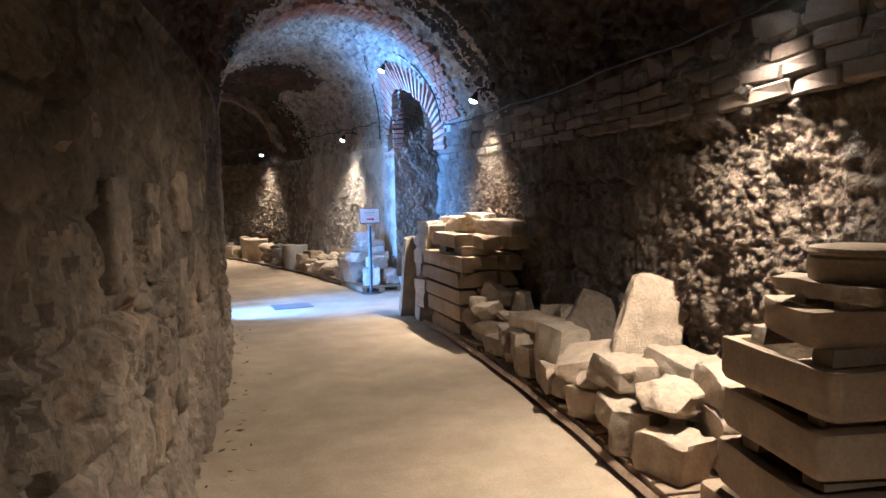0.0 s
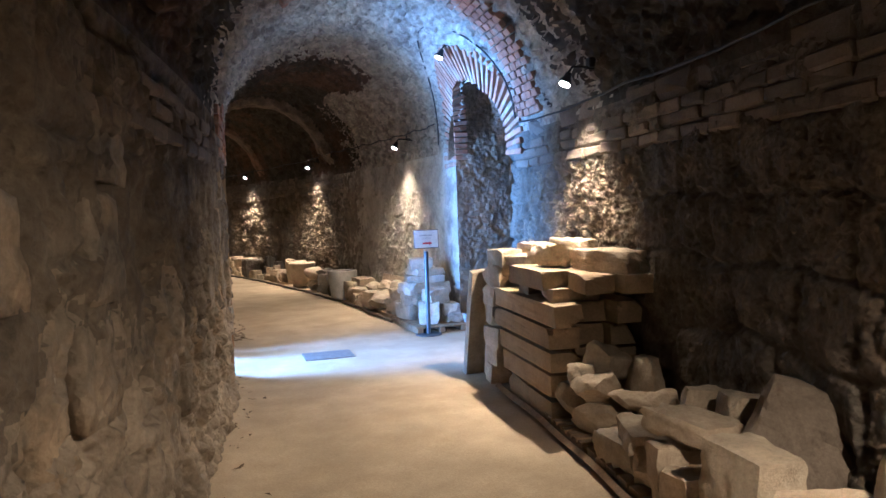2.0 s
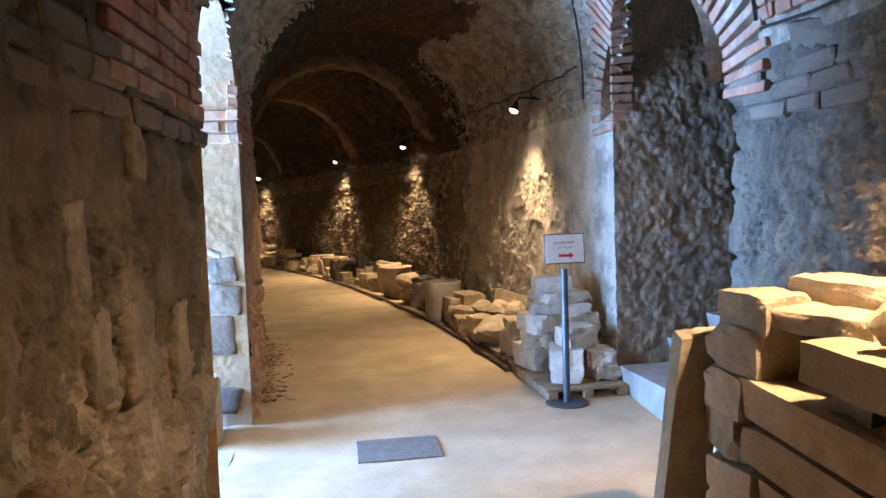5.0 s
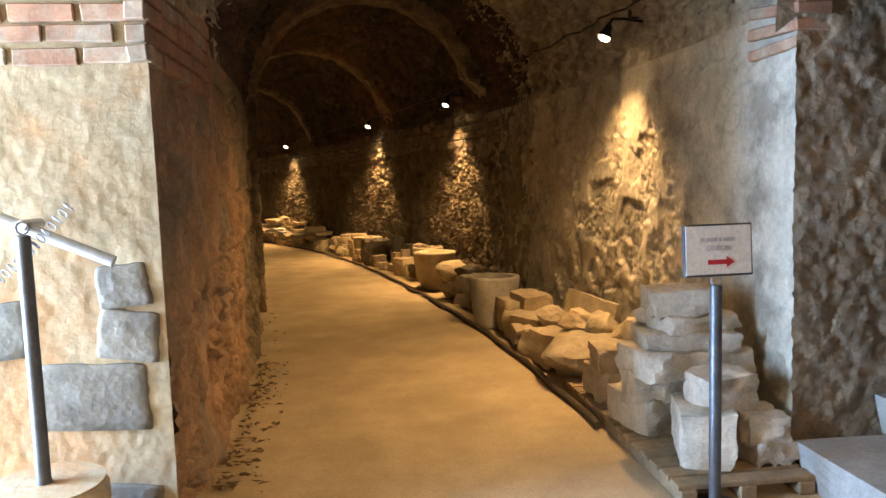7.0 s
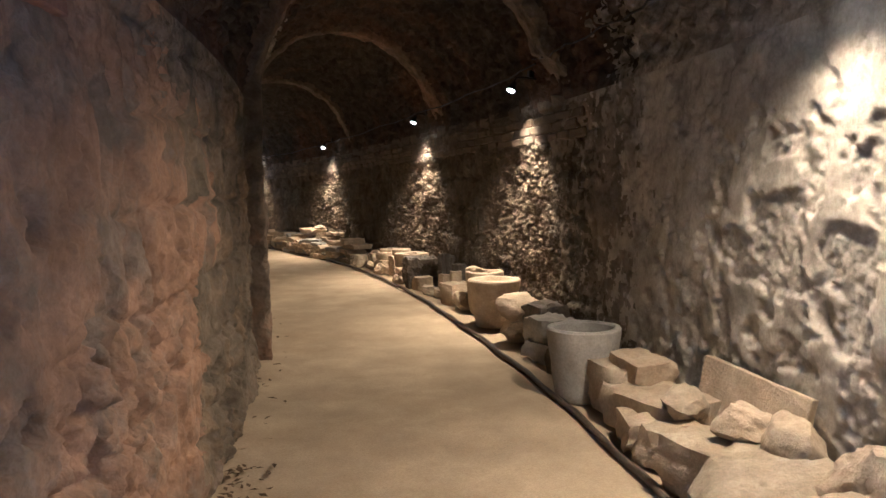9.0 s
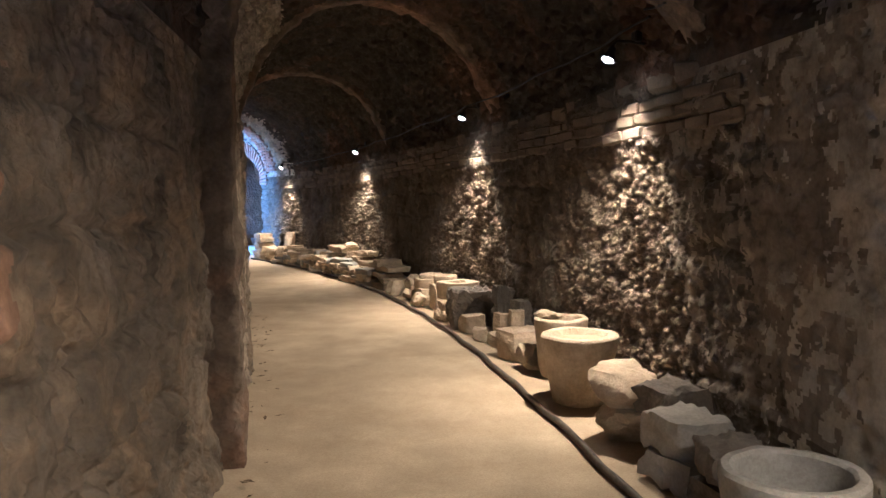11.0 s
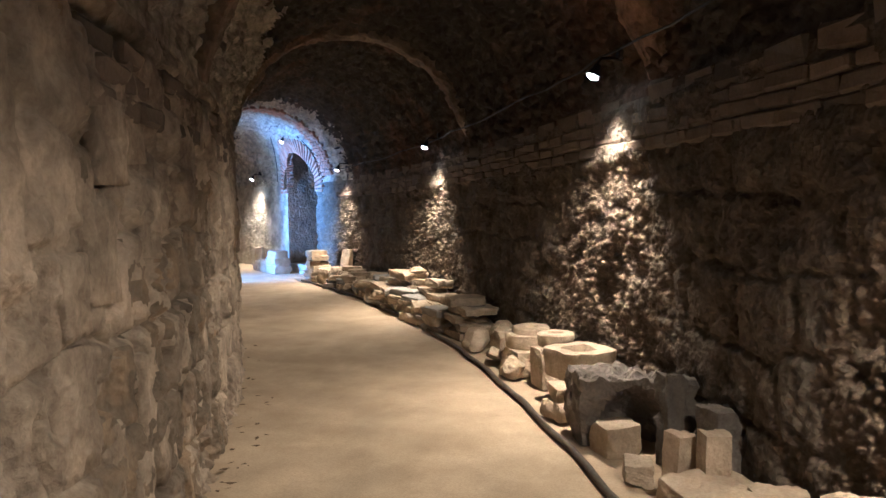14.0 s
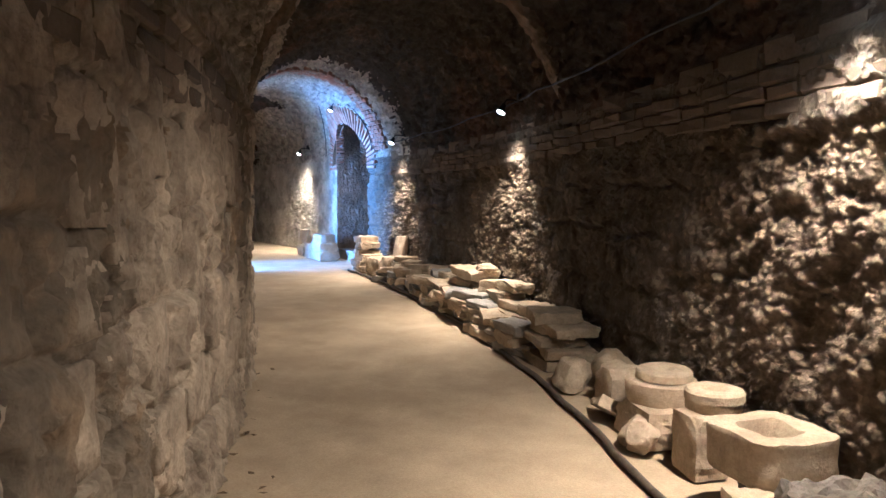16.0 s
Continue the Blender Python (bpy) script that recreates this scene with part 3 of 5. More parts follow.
# ---------------------------------------------------------------- niches with steps, doorways to the open air
NA = math.degrees(NICHE_HALF / R_OUT)
R_EXIT = 26.2
for k, m in enumerate(MODULES):
    n0, n1 = m - NA, m + NA
    rb = 33.6
    sheet(f"wall_niche_{4 * k + 1}", (P(R_OUT - 0.03, n1, 0), P(rb, n1, 0), P(rb, n1, 4.9), P(R_OUT - 0.03, n1, 4.9)), 190, 260, 0.02, M_NICHE, "rough brown stone side wall of the stair niche", seed=100 + k)
    sheet(f"wall_niche_{4 * k + 2}", (P(rb, n0, 0), P(R_OUT, n0, 0), P(R_OUT, n0, 4.9), P(rb, n0, 4.9)), 110, 150, 0.02, M_NICHE, "rough stone side wall of the stair niche", seed=110 + k)
    sheet(f"wall_niche_{4 * k + 3}", (P(rb, n1, 0), P(rb, n0, 0), P(rb, n0, 5.2), P(rb, n1, 5.2)), 40, 80, 0.05, M_NICHE, "rough stone wall closing the stair", seed=120 + k)
    arch_ceiling(f"ceiling_niche_{k + 1}", n0, n1, R_OUT - 0.12, rb, NICHE_SPRING, NICHE_RISE, M_NICHE, "sloping rubble vault over the stair", 0.75, seed=130 + k)
    for i in range(7):
        r0 = R_OUT - 0.04 + 0.36 * i
        bm = bm_stone(rb - r0, 2 * NICHE_HALF - 0.03, 0.18, 200 + i, 0.006, 0.02, cuts=3)
        ob = part(f"step_{i + 1 + 7 * k}", bm, M_STEP)
        ob.matrix_world = at((rb + r0) / 2, m, 0.18 * i - 0.003)
        tagged(ob, "worn grey stone step of the stair niche", "step", kind="structure")
    d0, d1 = m + DOOR_FROM, m + DOOR_TO
    sheet(f"wall_door_{4 * k + 1}", (P(R_EXIT, d1, 0), P(R_IN + 0.02, d1, 0), P(R_IN + 0.02, d1, 2.0), P(R_EXIT, d1, 2.0)), 190, 150, 0.005, M_PLASTER, "pale plastered doorway jamb with set stones", seed=140 + k)
    sheet(f"wall_door_{4 * k + 2}", (P(R_IN + 0.02, d0, 0), P(R_EXIT, d0, 0), P(R_EXIT, d0, 2.0), P(R_IN + 0.02, d0, 2.0)), 190, 150, 0.005, M_PLASTER, "pale plastered doorway jamb", seed=150 + k)
    arch_ceiling(f"ceiling_door_{k + 1}", d0, d1, R_EXIT, R_IN + 0.02, DOOR_SPRING, DOOR_RISE, M_PLASTER, "plastered barrel vault over the doorway", seed=160 + k)
    ob = part(f"floor_door_{k + 1}", bm_box(R_IN - R_EXIT, 1.5, 0.2, 0.01, at((R_IN + R_EXIT) / 2 - 0.02, (d0 + d1) / 2, -0.085)), M_STEP)
    tagged(ob, "pale stone threshold of the doorway", "floor", kind="structure")
    # outside of the inner wall, and a lamp in the opening for the sky's light
    for j, (p, q) in enumerate(((d0 - 12, d0), (d1, d1 + 12))):
        ob = sheet(f"wall_outside_{2 * k + j + 1}", (P(R_EXIT, q, 0), P(R_EXIT, p, 0), P(R_EXIT, p, 4.6), P(R_EXIT, q, 4.6)), 20, 20, 0.03, M_PLASTER, "outer face of the gallery wall", seed=170 + k)
    ob = part(f"wall_lintel_{k + 1}", bm_box(0.5, 1.6, 1.6, 0, at(R_EXIT + 0.27, (d0 + d1) / 2, 3.42)), M_PLASTER)
    tagged(ob, "plain wall above the doorway", "wall", kind="structure")
    # unseen slab added above the niche; keeps sun from leaking through the vault seam
    ob = part(f"roof_niche_{k + 1}", bm_box(7.0, 6.0, 0.2, 0, at(32.5, m, 5.5)), M_PLASTER)
    tagged(ob, "unseen slab added over the stair niche to block the sun", "roof", kind="structure")
    lm = new("daylight", day)
    lm.matrix_world = look(P(24.4, (d0 + d1) / 2 + 0.25, 1.25), P(R_MID, (d0 + d1) / 2, 1.25))
    lm = new("daylight_in_opening", day_wide)
    lm.matrix_world = look(P(R_EXIT + 0.02, (d0 + d1) / 2, 1.2), P(R_MID, (d0 + d1) / 2, 1.35))

ground = part("ground", bm_box(400, 400, 0.2, 0, Matrix.Translation((0, 0, -0.35))), M_GROUND)
tagged(ground, "pale open ground outside the gallery", "ground", kind="structure")

# transverse ribs of the vault with their pilasters
for k, (a, w) in enumerate(RIBS):
    A, S = np.meshgrid(np.linspace(a - math.degrees(w / 2 / R_MID), a + math.degrees(w / 2 / R_MID), 26), np.linspace(SPRING - 0.1, 2 * SPRING + arc_len if k == 0 else SPRING + arc_len + 0.4, 240), indexing="ij")
    r, z, nr, nz = profile(S)
    u = np.abs(A - a) / math.degrees(w / 2 / R_MID)
    x = np.radians(A) * R_MID
    tail = 1 if k == 0 else 1 - ease(SPRING + arc_len - 0.5, SPRING + arc_len + 0.35, S)
    d = (0.2 if k == 0 else 0.15) * (1 - ease(0.75, 1.0, u)) * ease(SPRING - 0.1, SPRING + 0.5, S) * tail - 0.075 + 0.07 * (fbm(x * 5, S * 5, 300 + k, 5) - 0.5) - 0.03 * ease(0.54, 0.6, fbm(x * 2.2, S * 2.2, 310 + k, 5))
    r, z = r + nr * d, z + nz * d
    ob = grid_mesh(f"trim_rib_{k + 1}", np.stack([CX + r * np.cos(np.radians(A)), CY + r * np.sin(np.radians(A)), settle(A, z)], 2), np.ones((25, 239), bool), M_RIB)
    tagged(ob, "plastered transverse rib of the vault", "rib", kind="structure")

# ---------------------------------------------------------------- wall lamps
def wall_lamp(a, r=30.34, z=2.25, lights=((spot, -0.95), (beam, 0.1))):
    top = new("wall_lamp")
    top.matrix_world = at(r, a, z)
    tagged(top, "small black downlight on the gallery wall, lit", "lamp", group="wall lamps along the gallery")
    lean = Matrix.Rotation(radians(24), 4, "Y")
    part("shade", bm_lathe([(0, 0.085), (0.022, 0.085), (0.028, 0.05), (0.044, 0.02), (0.05, 0.004), (0.046, 0.004), (0.04, 0.012), (0, 0.02)], 20, lean), M_BLACK, top, smooth_shade=True)
    part("bulb", bm_lathe([(0, 0.012), (0.034, 0.004), (0.038, -0.006), (0.02, -0.016), (0, -0.018)], 20, lean), M_BULB, top, "glowing lamp glass", True)
    part("bracket", bm_tube([(0.03, 0, 0.08), (0.06, 0, 0.12), (0.14, 0, 0.12), (0.3, 0, 0.1)], 0.009, 8), M_BLACK, top)
    part("junction_box", bm_box(0.05, 0.07, 0.07, 0.008, Matrix.Translation((0.2, 0, 0.15))), M_BLACK, top)
    for data, shift in lights:
        lm = new(data.name, data)
        lm.matrix_world = look(P(r - 0.01, a, z - 0.035), P(r + shift, a + 0.85, 0.0))
    return top


for a in LAMPS:
    wall_lamp(a, lights=((spot, -0.95), (dim if a == 3.02 else beam, 0.1)))

# a second kind of lamp beside each niche arch, and the cables
for m in MODULES:
    wall_lamp(m - 0.35, r=30.08, z=2.93, lights=((glim, 0.1),))


def cable(points, radius=0.008):
    bm = bm_tube(points, radius, 6)
    return tagged(part("cable", bm, M_BLACK), "thin black electric cable clipped along the wall", "cable")


def run(a0, a1, z0, z1, r=30.54, n=40, sag=0.03):
    return [P(r - 0.03 * math.sin(k * 1.7) ** 2, a0 + (a1 - a0) * k / n, z0 + (z1 - z0) * k / n - sag * abs(math.sin(k * 0.55))) for k in range(n + 1)]


for m in MODULES:
    over = [P(vault_r(NICHE_SPRING + 1.2 * math.sin(t)) - 0.09, m - math.degrees(1.2 * math.cos(t) / R_OUT), NICHE_SPRING + 0.1 + 1.2 * math.sin(t)) for t in np.linspace(0.12, math.pi - 0.1, 30)]
    cable(over)
cable(run(-30, -3.9, 2.2, 2.16))
cable(run(0.55, 10.5, 2.42, 2.48, r=30.44))
cable(run(10.5, 36.2, 2.44, 2.3, r=30.45))

# ---------------------------------------------------------------- stone finds along the wall
TAN = {
    "stone_block": ("roughly squared pale limestone block lying in the row", "stone block"),
    "stone_slab": ("flat pale limestone slab in the pile of finds", "stone slab"),
    "boulder": ("broken irregular lump of pale limestone", "stone"),
    "stone_beam": ("long sawn tan stone beam in a stack", "stone beam"),
    "basalt_block": ("dark grey volcanic stone fragment in the row", "stone block"),
    "leaning_slab": ("upright limestone slab leaning by the wall", "stone slab"),
}


def stone(kind, a, r, z, size, turn=0, rough=0.014, round_=0.1, tip=(0, 0), seed=None, mat=None, taper=0.0, label="", group="", cuts=8, hew=None):
    """size: along the gallery, across it, height."""
    stone.n += 1
    if kind == "boulder":
        bm = bm_rock(size[1] * 1.12, size[0] * 1.12, size[2] * 1.05, stone.n * 7, rough)
    else:
        bm = bm_stone(size[1], size[0], size[2], seed if seed is not None else stone.n, rough, round_, taper, cuts, hew)
    ob = part(kind, bm, mat or {"basalt_block": M_BASALT, "stone_beam": M_BEAM}.get(kind, M_STONE), smooth_shade=rough > 0.012)
    ob.matrix_world = at(r, a, z, turn) @ Euler((radians(tip[0]), radians(tip[1]), 0)).to_matrix().to_4x4()
    text, cat = TAN[kind]
    return tagged(ob, label or text, cat, group=group)


stone.n = 0

# stack of troughs and slabs
g = "stack of stone troughs"


def trough(name, a, r, z, sx, sy, h, wall, depth, turn, mat, label, category="trough", rough=0.008, seed=1, square=6.0):
    """A squared basin hollowed from one stone: rings of a rounded rectangle."""
    rings = [(1.0 - 0.03, 0.0), (1.0, 0.02)] + [(1.0, h * k / 6) for k in range(1, 6)] + [(1.0, h - 0.012), (0.985, h)]
    inner_k = 1 - 2 * wall / min(sx, sy)
    rings += [(1 - (1 - inner_k) * 0.35, h), (1 - (1 - inner_k) * 0.7, h), (inner_k + 0.02, h), (inner_k, h - 0.012), (inner_k * 0.96, h - depth * 0.5), (inner_k * 0.9, h - depth), (inner_k * 0.5, h - depth), (0.02, h - depth)]
    bm = bmesh.new()
    sides, off, loops = 56, Vector((seed * 2.1, seed, 0)), []
    for k, zz in rings:
        loop = []
        for i in range(sides):
            t = 2 * math.pi * i / sides
            c, s_ = math.cos(t), math.sin(t)
            x, y = math.copysign(abs(c) ** (2 / square), c), math.copysign(abs(s_) ** (2 / square), s_)
            q = Vector((x * k * sx / 2, y * k * sy / 2, zz))
            q += Vector((noise.noise(q * 9 + off), noise.noise(q * 9 + off + Vector((7, 0, 0))), noise.noise(q * 11 + off + Vector((0, 7, 0))))) * rough * (1 if zz > 0.01 else 0.3)
            q += Vector((noise.noise(q * 34 + off), noise.noise(q * 34 - off), noise.noise(q * 37))) * rough * 0.35
            loop.append(bm.verts.new(q))
        loops.append(loop)
    for p, q in zip(loops, loops[1:]):
        for i in range(sides):
            bm.faces.new([p[i], p[(i + 1) % sides], q[(i + 1) % sides], q[i]])
    bm.faces.new(loops[0][::-1])
    bm.faces.new(loops[-1])
    bmesh.ops.recalc_face_normals(bm, faces=bm.faces)
    ob = part(name, bm, mat, smooth_shade=True)
    ob.matrix_world = at(r, a, z, turn)
    return tagged(ob, label, category)


for k, (a, z, h, ln, dp, t, rim) in enumerate(((-15.72, 0.02, 0.16, 0.64, 0.5, 3, 0.06), (-15.93, 0.22, 0.17, 0.66, 0.5, -3, 0.055), (-15.95, 0.455, 0.145, 0.63, 0.48, -2, 0.06), (-16.0, 0.65, 0.15, 0.64, 0.5, 2, 0.05))):
    trough("stone_trough", a, 30.29, z, dp, ln, h, rim, h * 0.6, t, M_TROUGH, "rectangular tan stone trough in a leaning stack", rough=0.007, seed=20 + k, square=16)
    gap = (0.04, 0.065, 0.05, 0.05)[k]
    for side in (-0.33, 0.36):
        stone("stone_slab", a + side, 30.31, z + h - 0.004, (0.09, 0.4, gap + 0.006), 4, 0.004, 0.06, label="thin packing stone between stacked troughs", cuts=3)
for a in (-15.4, -16.1):
    stone("stone_slab", a, 30.3, 0.0, (0.1, 0.44, 0.023), 4, 0.002, 0.05, label="thin packing stone under stacked troughs", cuts=3)
trough("stone_trough", -16.06, 30.33, 0.85, 0.46, 0.4, 0.112, 0.055, 0.08, -10, M_TROUGH, "shallow rectangular stone trough with a broken rim on a stack", rough=0.014, seed=31, square=14)
for a in (-15.9, -16.3):
    stone("stone_slab", a, 30.36, 0.958, (0.06, 0.36, 0.034), 6, 0.003, 0.06, label="thin packing stone between stacked troughs", cuts=3)
stone("stone_slab", -16.12, 30.36, 0.99, (0.4, 0.44, 0.05), 8, 0.009, 0.06, label="thin stone slab laid over a trough", group=g)
drum = part("stone_drum", bm_lathe([(0, 0), (0.155, 0), (0.165, 0.015), (0.168, 0.085), (0.16, 0.095), (0.168, 0.103), (0.163, 0.118), (0.14, 0.122), (0, 0.118)], 40, wobble=0.005), M_TROUGH, smooth_shade=True)
drum.matrix_world = at(30.33, -16.15, 1.038)
tagged(drum, "low round stone drum with a groove on a stack", "stone drum")


def pallet(a0, a1, r0, r1, z=0.0, boards=8):
    """A wooden pallet: bearers and boards laid across them."""
    top = new("wooden_pallet")
    mid = (a0 + a1) / 2
    top.matrix_world = at((r0 + r1) / 2, mid, z)
    tagged(top, "low weathered wooden pallet beneath the stones", "pallet")
    length, width = radians(abs(a1 - a0)) * (r0 + r1) / 2, r1 - r0
    for k in (-0.45, 0, 0.45):
        part("bearer", bm_box(0.07, length, 0.055, 0.004, Matrix.Translation((k * width * 1.02, 0, 0.0275))), M_WOOD, top)
    for k in range(boards):
        y = -length / 2 + (k + 0.5) * length / boards
        part("board", bm_box(width + 0.04, length / boards - 0.025, 0.022, 0.003, Matrix.Translation((0, y, 0.066)) @ Matrix.Rotation(radians(random.uniform(-1, 1)), 4, "Z")), M_WOOD, top)
    return top


for a0, a1 in ((-15.4, -13.4), (-13.35, -11.2), (-11.15, -9.0), (-8.9, -7.6)):
    pallet(a0, a1, 29.97, 30.52, boards=8)
pallet(-0.6, 0.9, 29.97, 30.54, boards=7)
pallet(0.97, 2.7, 29.98, 30.4, boards=8)

B = 0.078
# rubble row between the stacks
stone("leaning_slab", -12.65, 30.36, 0.24, (0.16, 0.38, 0.6), -22, 0.016, 0.3, (-8, 16), label="tall pitted limestone slab leaning against other stones", hew=0.8, cuts=14, taper=0.03)
# the broad slab's darker stone stands for shade from the tall one
stone("leaning_slab", -11.15, 30.37, 0.16, (0.15, 0.48, 0.48), -24, 0.01, 0.5, (-14, 22), label="broad smooth slab leaning against the wall, coloured darker as shaded", hew=1.5, cuts=12, taper=0.2, mat=M_DRESSED)
stone("leaning_slab", -10.35, 30.42, 0.08, (0.26, 0.2, 0.42), -14, 0.01, 0.12, (-6, 8), hew=0.9)
for kind, a, r, z, size, turn, tip, hew in (
    # lowest layer
    ("stone_block", -14.5, 30.1, B, (0.28, 0.24, 0.17), 20, (0, 0), 0.8), ("stone_block", -13.95, 30.05, B, (0.2, 0.2, 0.2), 38, (0, 0), 0.5),
    ("boulder", -13.4, 30.08, B, (0.34, 0.26, 0.2), -6, (0, 0), 1), ("stone_block", -12.8, 30.08, B, (0.26, 0.22, 0.17), 24, (0, 0), 1),
    ("boulder", -12.25, 30.07, B, (0.26, 0.24, 0.17), 60, (0, 0), 1), ("stone_block", -11.65, 30.1, B, (0.32, 0.24, 0.16), -8, (0, 0), 0.8),
    ("stone_block", -14.4, 30.4, B, (0.4, 0.24, 0.26), -8, (0, 0), 0.8), ("stone_block", -13.6, 30.4, B, (0.4, 0.24, 0.24), 6, (0, 0), 0.8),
    ("stone_block", -12.8, 30.36, B, (0.36, 0.26, 0.17), 4, (0, 0), 0.8), ("stone_block", -11.95, 30.36, B, (0.36, 0.24, 0.2), 12, (0, 0), 0.8),
    ("stone_block", -11.2, 30.3, B, (0.3, 0.22, 0.1), 0, (0, 0), 0.8), ("stone_block", -10.95, 30.07, B, (0.2, 0.24, 0.2), 8, (-4, 0), 0.9),
    ("stone_block", -10.6, 30.08, B, (0.17, 0.24, 0.24), -12, (-5, 0), 0.9), ("boulder", -10.15, 30.07, B, (0.26, 0.24, 0.2), 15, (0, 0), 1),
    ("stone_block", -9.6, 30.06, B, (0.34, 0.2, 0.12), 8, (0, 0), 0.8), ("stone_block", -9.75, 30.42, B, (0.2, 0.22, 0.36), -20, (-6, 6), 0.8),
    ("stone_block", -10.15, 30.28, B, (0.26, 0.2, 0.26), 20, (0, 0), 0.9), ("boulder", -9.2, 30.36, B, (0.26, 0.26, 0.28), 30, (0, 0), 1),
    ("boulder", -8.75, 30.12, B, (0.32, 0.26, 0.2), 20, (0, 0), 1), ("boulder", -8.55, 30.42, B, (0.3, 0.22, 0.4), 10, (0, 0), 1),
    ("boulder", -8.25, 30.1, B, (0.24, 0.24, 0.26), 70, (0, 0), 1), ("boulder", -9.25, 30.14, B, (0.22, 0.2, 0.15), -20, (0, 0), 1),
    # upper layers
    ("stone_block", -11.5, 30.13, 0.235, (0.3, 0.24, 0.23), 14, (3, 4), 0.45), ("stone_slab", -12.35, 30.16, 0.245, (0.36, 0.34, 0.14), -34, (10, -10), 0.9),
    ("boulder", -12.85, 30.1, 0.245, (0.26, 0.2, 0.1), 16, (0, 0), 1), ("stone_slab", -13.25, 30.16, 0.3, (0.3, 0.32, 0.15), 10, (5, 6), 0.6),
    ("stone_slab", -13.55, 30.41, 0.315, (0.46, 0.27, 0.17), 6, (3, 5), 0.7), ("stone_slab", -14.35, 30.41, 0.335, (0.38, 0.24, 0.15), -10, (2, 6), 0.7),
    ("stone_slab", -10.55, 30.16, 0.34, (0.36, 0.26, 0.09), 22, (4, 5), 0.9), ("stone_slab", -9.85, 30.1, 0.2, (0.34, 0.24, 0.1), -12, (3, 3), 0.8),
    ("boulder", -9.0, 30.2, 0.27, (0.26, 0.18, 0.1), 70, (8, 6), 1), ("boulder", -8.6, 30.14, 0.27, (0.28, 0.24, 0.15), -15, (4, -6), 1),
    ("stone_block", -8.2, 30.22, 0.36, (0.2, 0.24, 0.16), 30, (26, 14), 0.9), ("boulder", -8.35, 30.06, 0.33, (0.18, 0.16, 0.12), 30, (0, 0), 1),
):
    stone(kind, a, r, z, size, turn, 0.013, 0.1, tip, hew=hew)
stone("boulder", -14.05, 30.18, 0.245, (0.36, 0.32, 0.2), -18, 0.022, 0.16, (-4, 8), label="pitted pale limestone lump on top of the heap")

# stack of sawn beams
g = "stack of sawn stone beams"
for k, (z, h, a0, a1) in enumerate(((0.03, 0.135, -6.1, -7.9), (0.19, 0.135, -5.9, -7.85), (0.345, 0.12, -5.8, -7.83), (0.495, 0.128, -5.5, -7.8), (0.645, 0.13, -5.45, -7.95))):
    for j, (rr, w, sh) in enumerate(((30.06, 0.2, 0.0), (30.28, 0.2, 0.25 - 0.1 * (k % 2)), (30.48, 0.17, -0.35))):
        stone("stone_beam", (a0 + a1) / 2 + sh * 0.5 + random.uniform(-0.06, 0.06), rr, z, (radians(a0 - a1) * 30 * (0.99 - 0.1 * j), w, h), random.uniform(-1.2, 1.2), 0.0045, 0.035, group=g, cuts=5)
    if k < 4:
        for aa in (-6.2, -7.3):
            stone("stone_slab", aa, 30.17, z + h - 0.003, (0.14, 0.3, [0.024, 0.02, 0.03, 0.023][k] + 0.005), 4, 0.004, 0.05, label="thin flat spacer between stacked stone beams", cuts=2)
for aa in (-6.5, -7.45):
    stone("stone_slab", aa, 30.2, 0.773, (0.16, 0.34, 0.08), 6, 0.006, 0.06, label="thin flat spacer between stacked stone beams")
stone("stone_beam", -6.85, 30.08, 0.85, (0.66, 0.2, 0.12), 2, 0.005, 0.04, group=g)
stone("stone_beam", -7.45, 30.27, 0.85, (0.66, 0.2, 0.11), -2, 0.005, 0.04, group=g)
stone("stone_beam", -7.6, 30.47, 0.85, (0.66, 0.18, 0.105), 1, 0.005, 0.04, group=g)
stone("stone_beam", -6.2, 30.42, 0.82, (0.8, 0.18, 0.15), 1, 0.005, 0.04, group=g)
stone("boulder", -6.75, 30.2, 0.965, (0.32, 0.26, 0.17), 12, 0.03, 0.34, label="craggy eroded lump of limestone on the beam stack", cuts=9)
stone("stone_block", -7.6, 30.42, 0.957, (0.54, 0.2, 0.13), 20, 0.012, 0.12, label="long rounded limestone block on the beam stack")
stone("stone_block", -5.75, 30.36, 0.97, (0.5, 0.22, 0.13), 14, 0.01, 0.08)
stone("stone_block", -6.4, 30.45, 0.97, (0.5, 0.18, 0.17), 4, 0.01, 0.1)
stone("stone_slab", -5.85, 30.16, 0.94, (0.46, 0.2, 0.07), 22, 0.014, 0.1)
for k, z in enumerate((0.0, 0.15, 0.3, 0.46, 0.62, 0.78)):
    stone("stone_block", -5.22 - 0.08 * (k % 3), 30.06 + 0.02 * (k % 2), z, (0.26 + 0.04 * (k % 2), 0.24, 0.148 if k != 5 else 0.16), 6 * (k % 3) - 5, 0.01, 0.08, group="column of small blocks beside the beams")
stone("stone_block", -5.45, 30.08, 0.938, (0.26, 0.2, 0.12), 8, 0.008, 0.06)
stone("stone_block", -5.15, 30.33, 0.0, (0.3, 0.24, 0.3), 4, 0.014, 0.1)
stone("stone_block", -5.2, 30.33, 0.3, (0.3, 0.24, 0.3), -5, 0.014, 0.1)
stone("stone_block", -5.3, 30.35, 0.6, (0.34, 0.24, 0.36), 2, 0.014, 0.1)
stone("leaning_slab", -4.55, 29.94, 0.0, (0.075, 0.21, 0.9), 6, 0.005, 0.05, (14, 0), label="narrow sawn stone plank leaning against the stack")
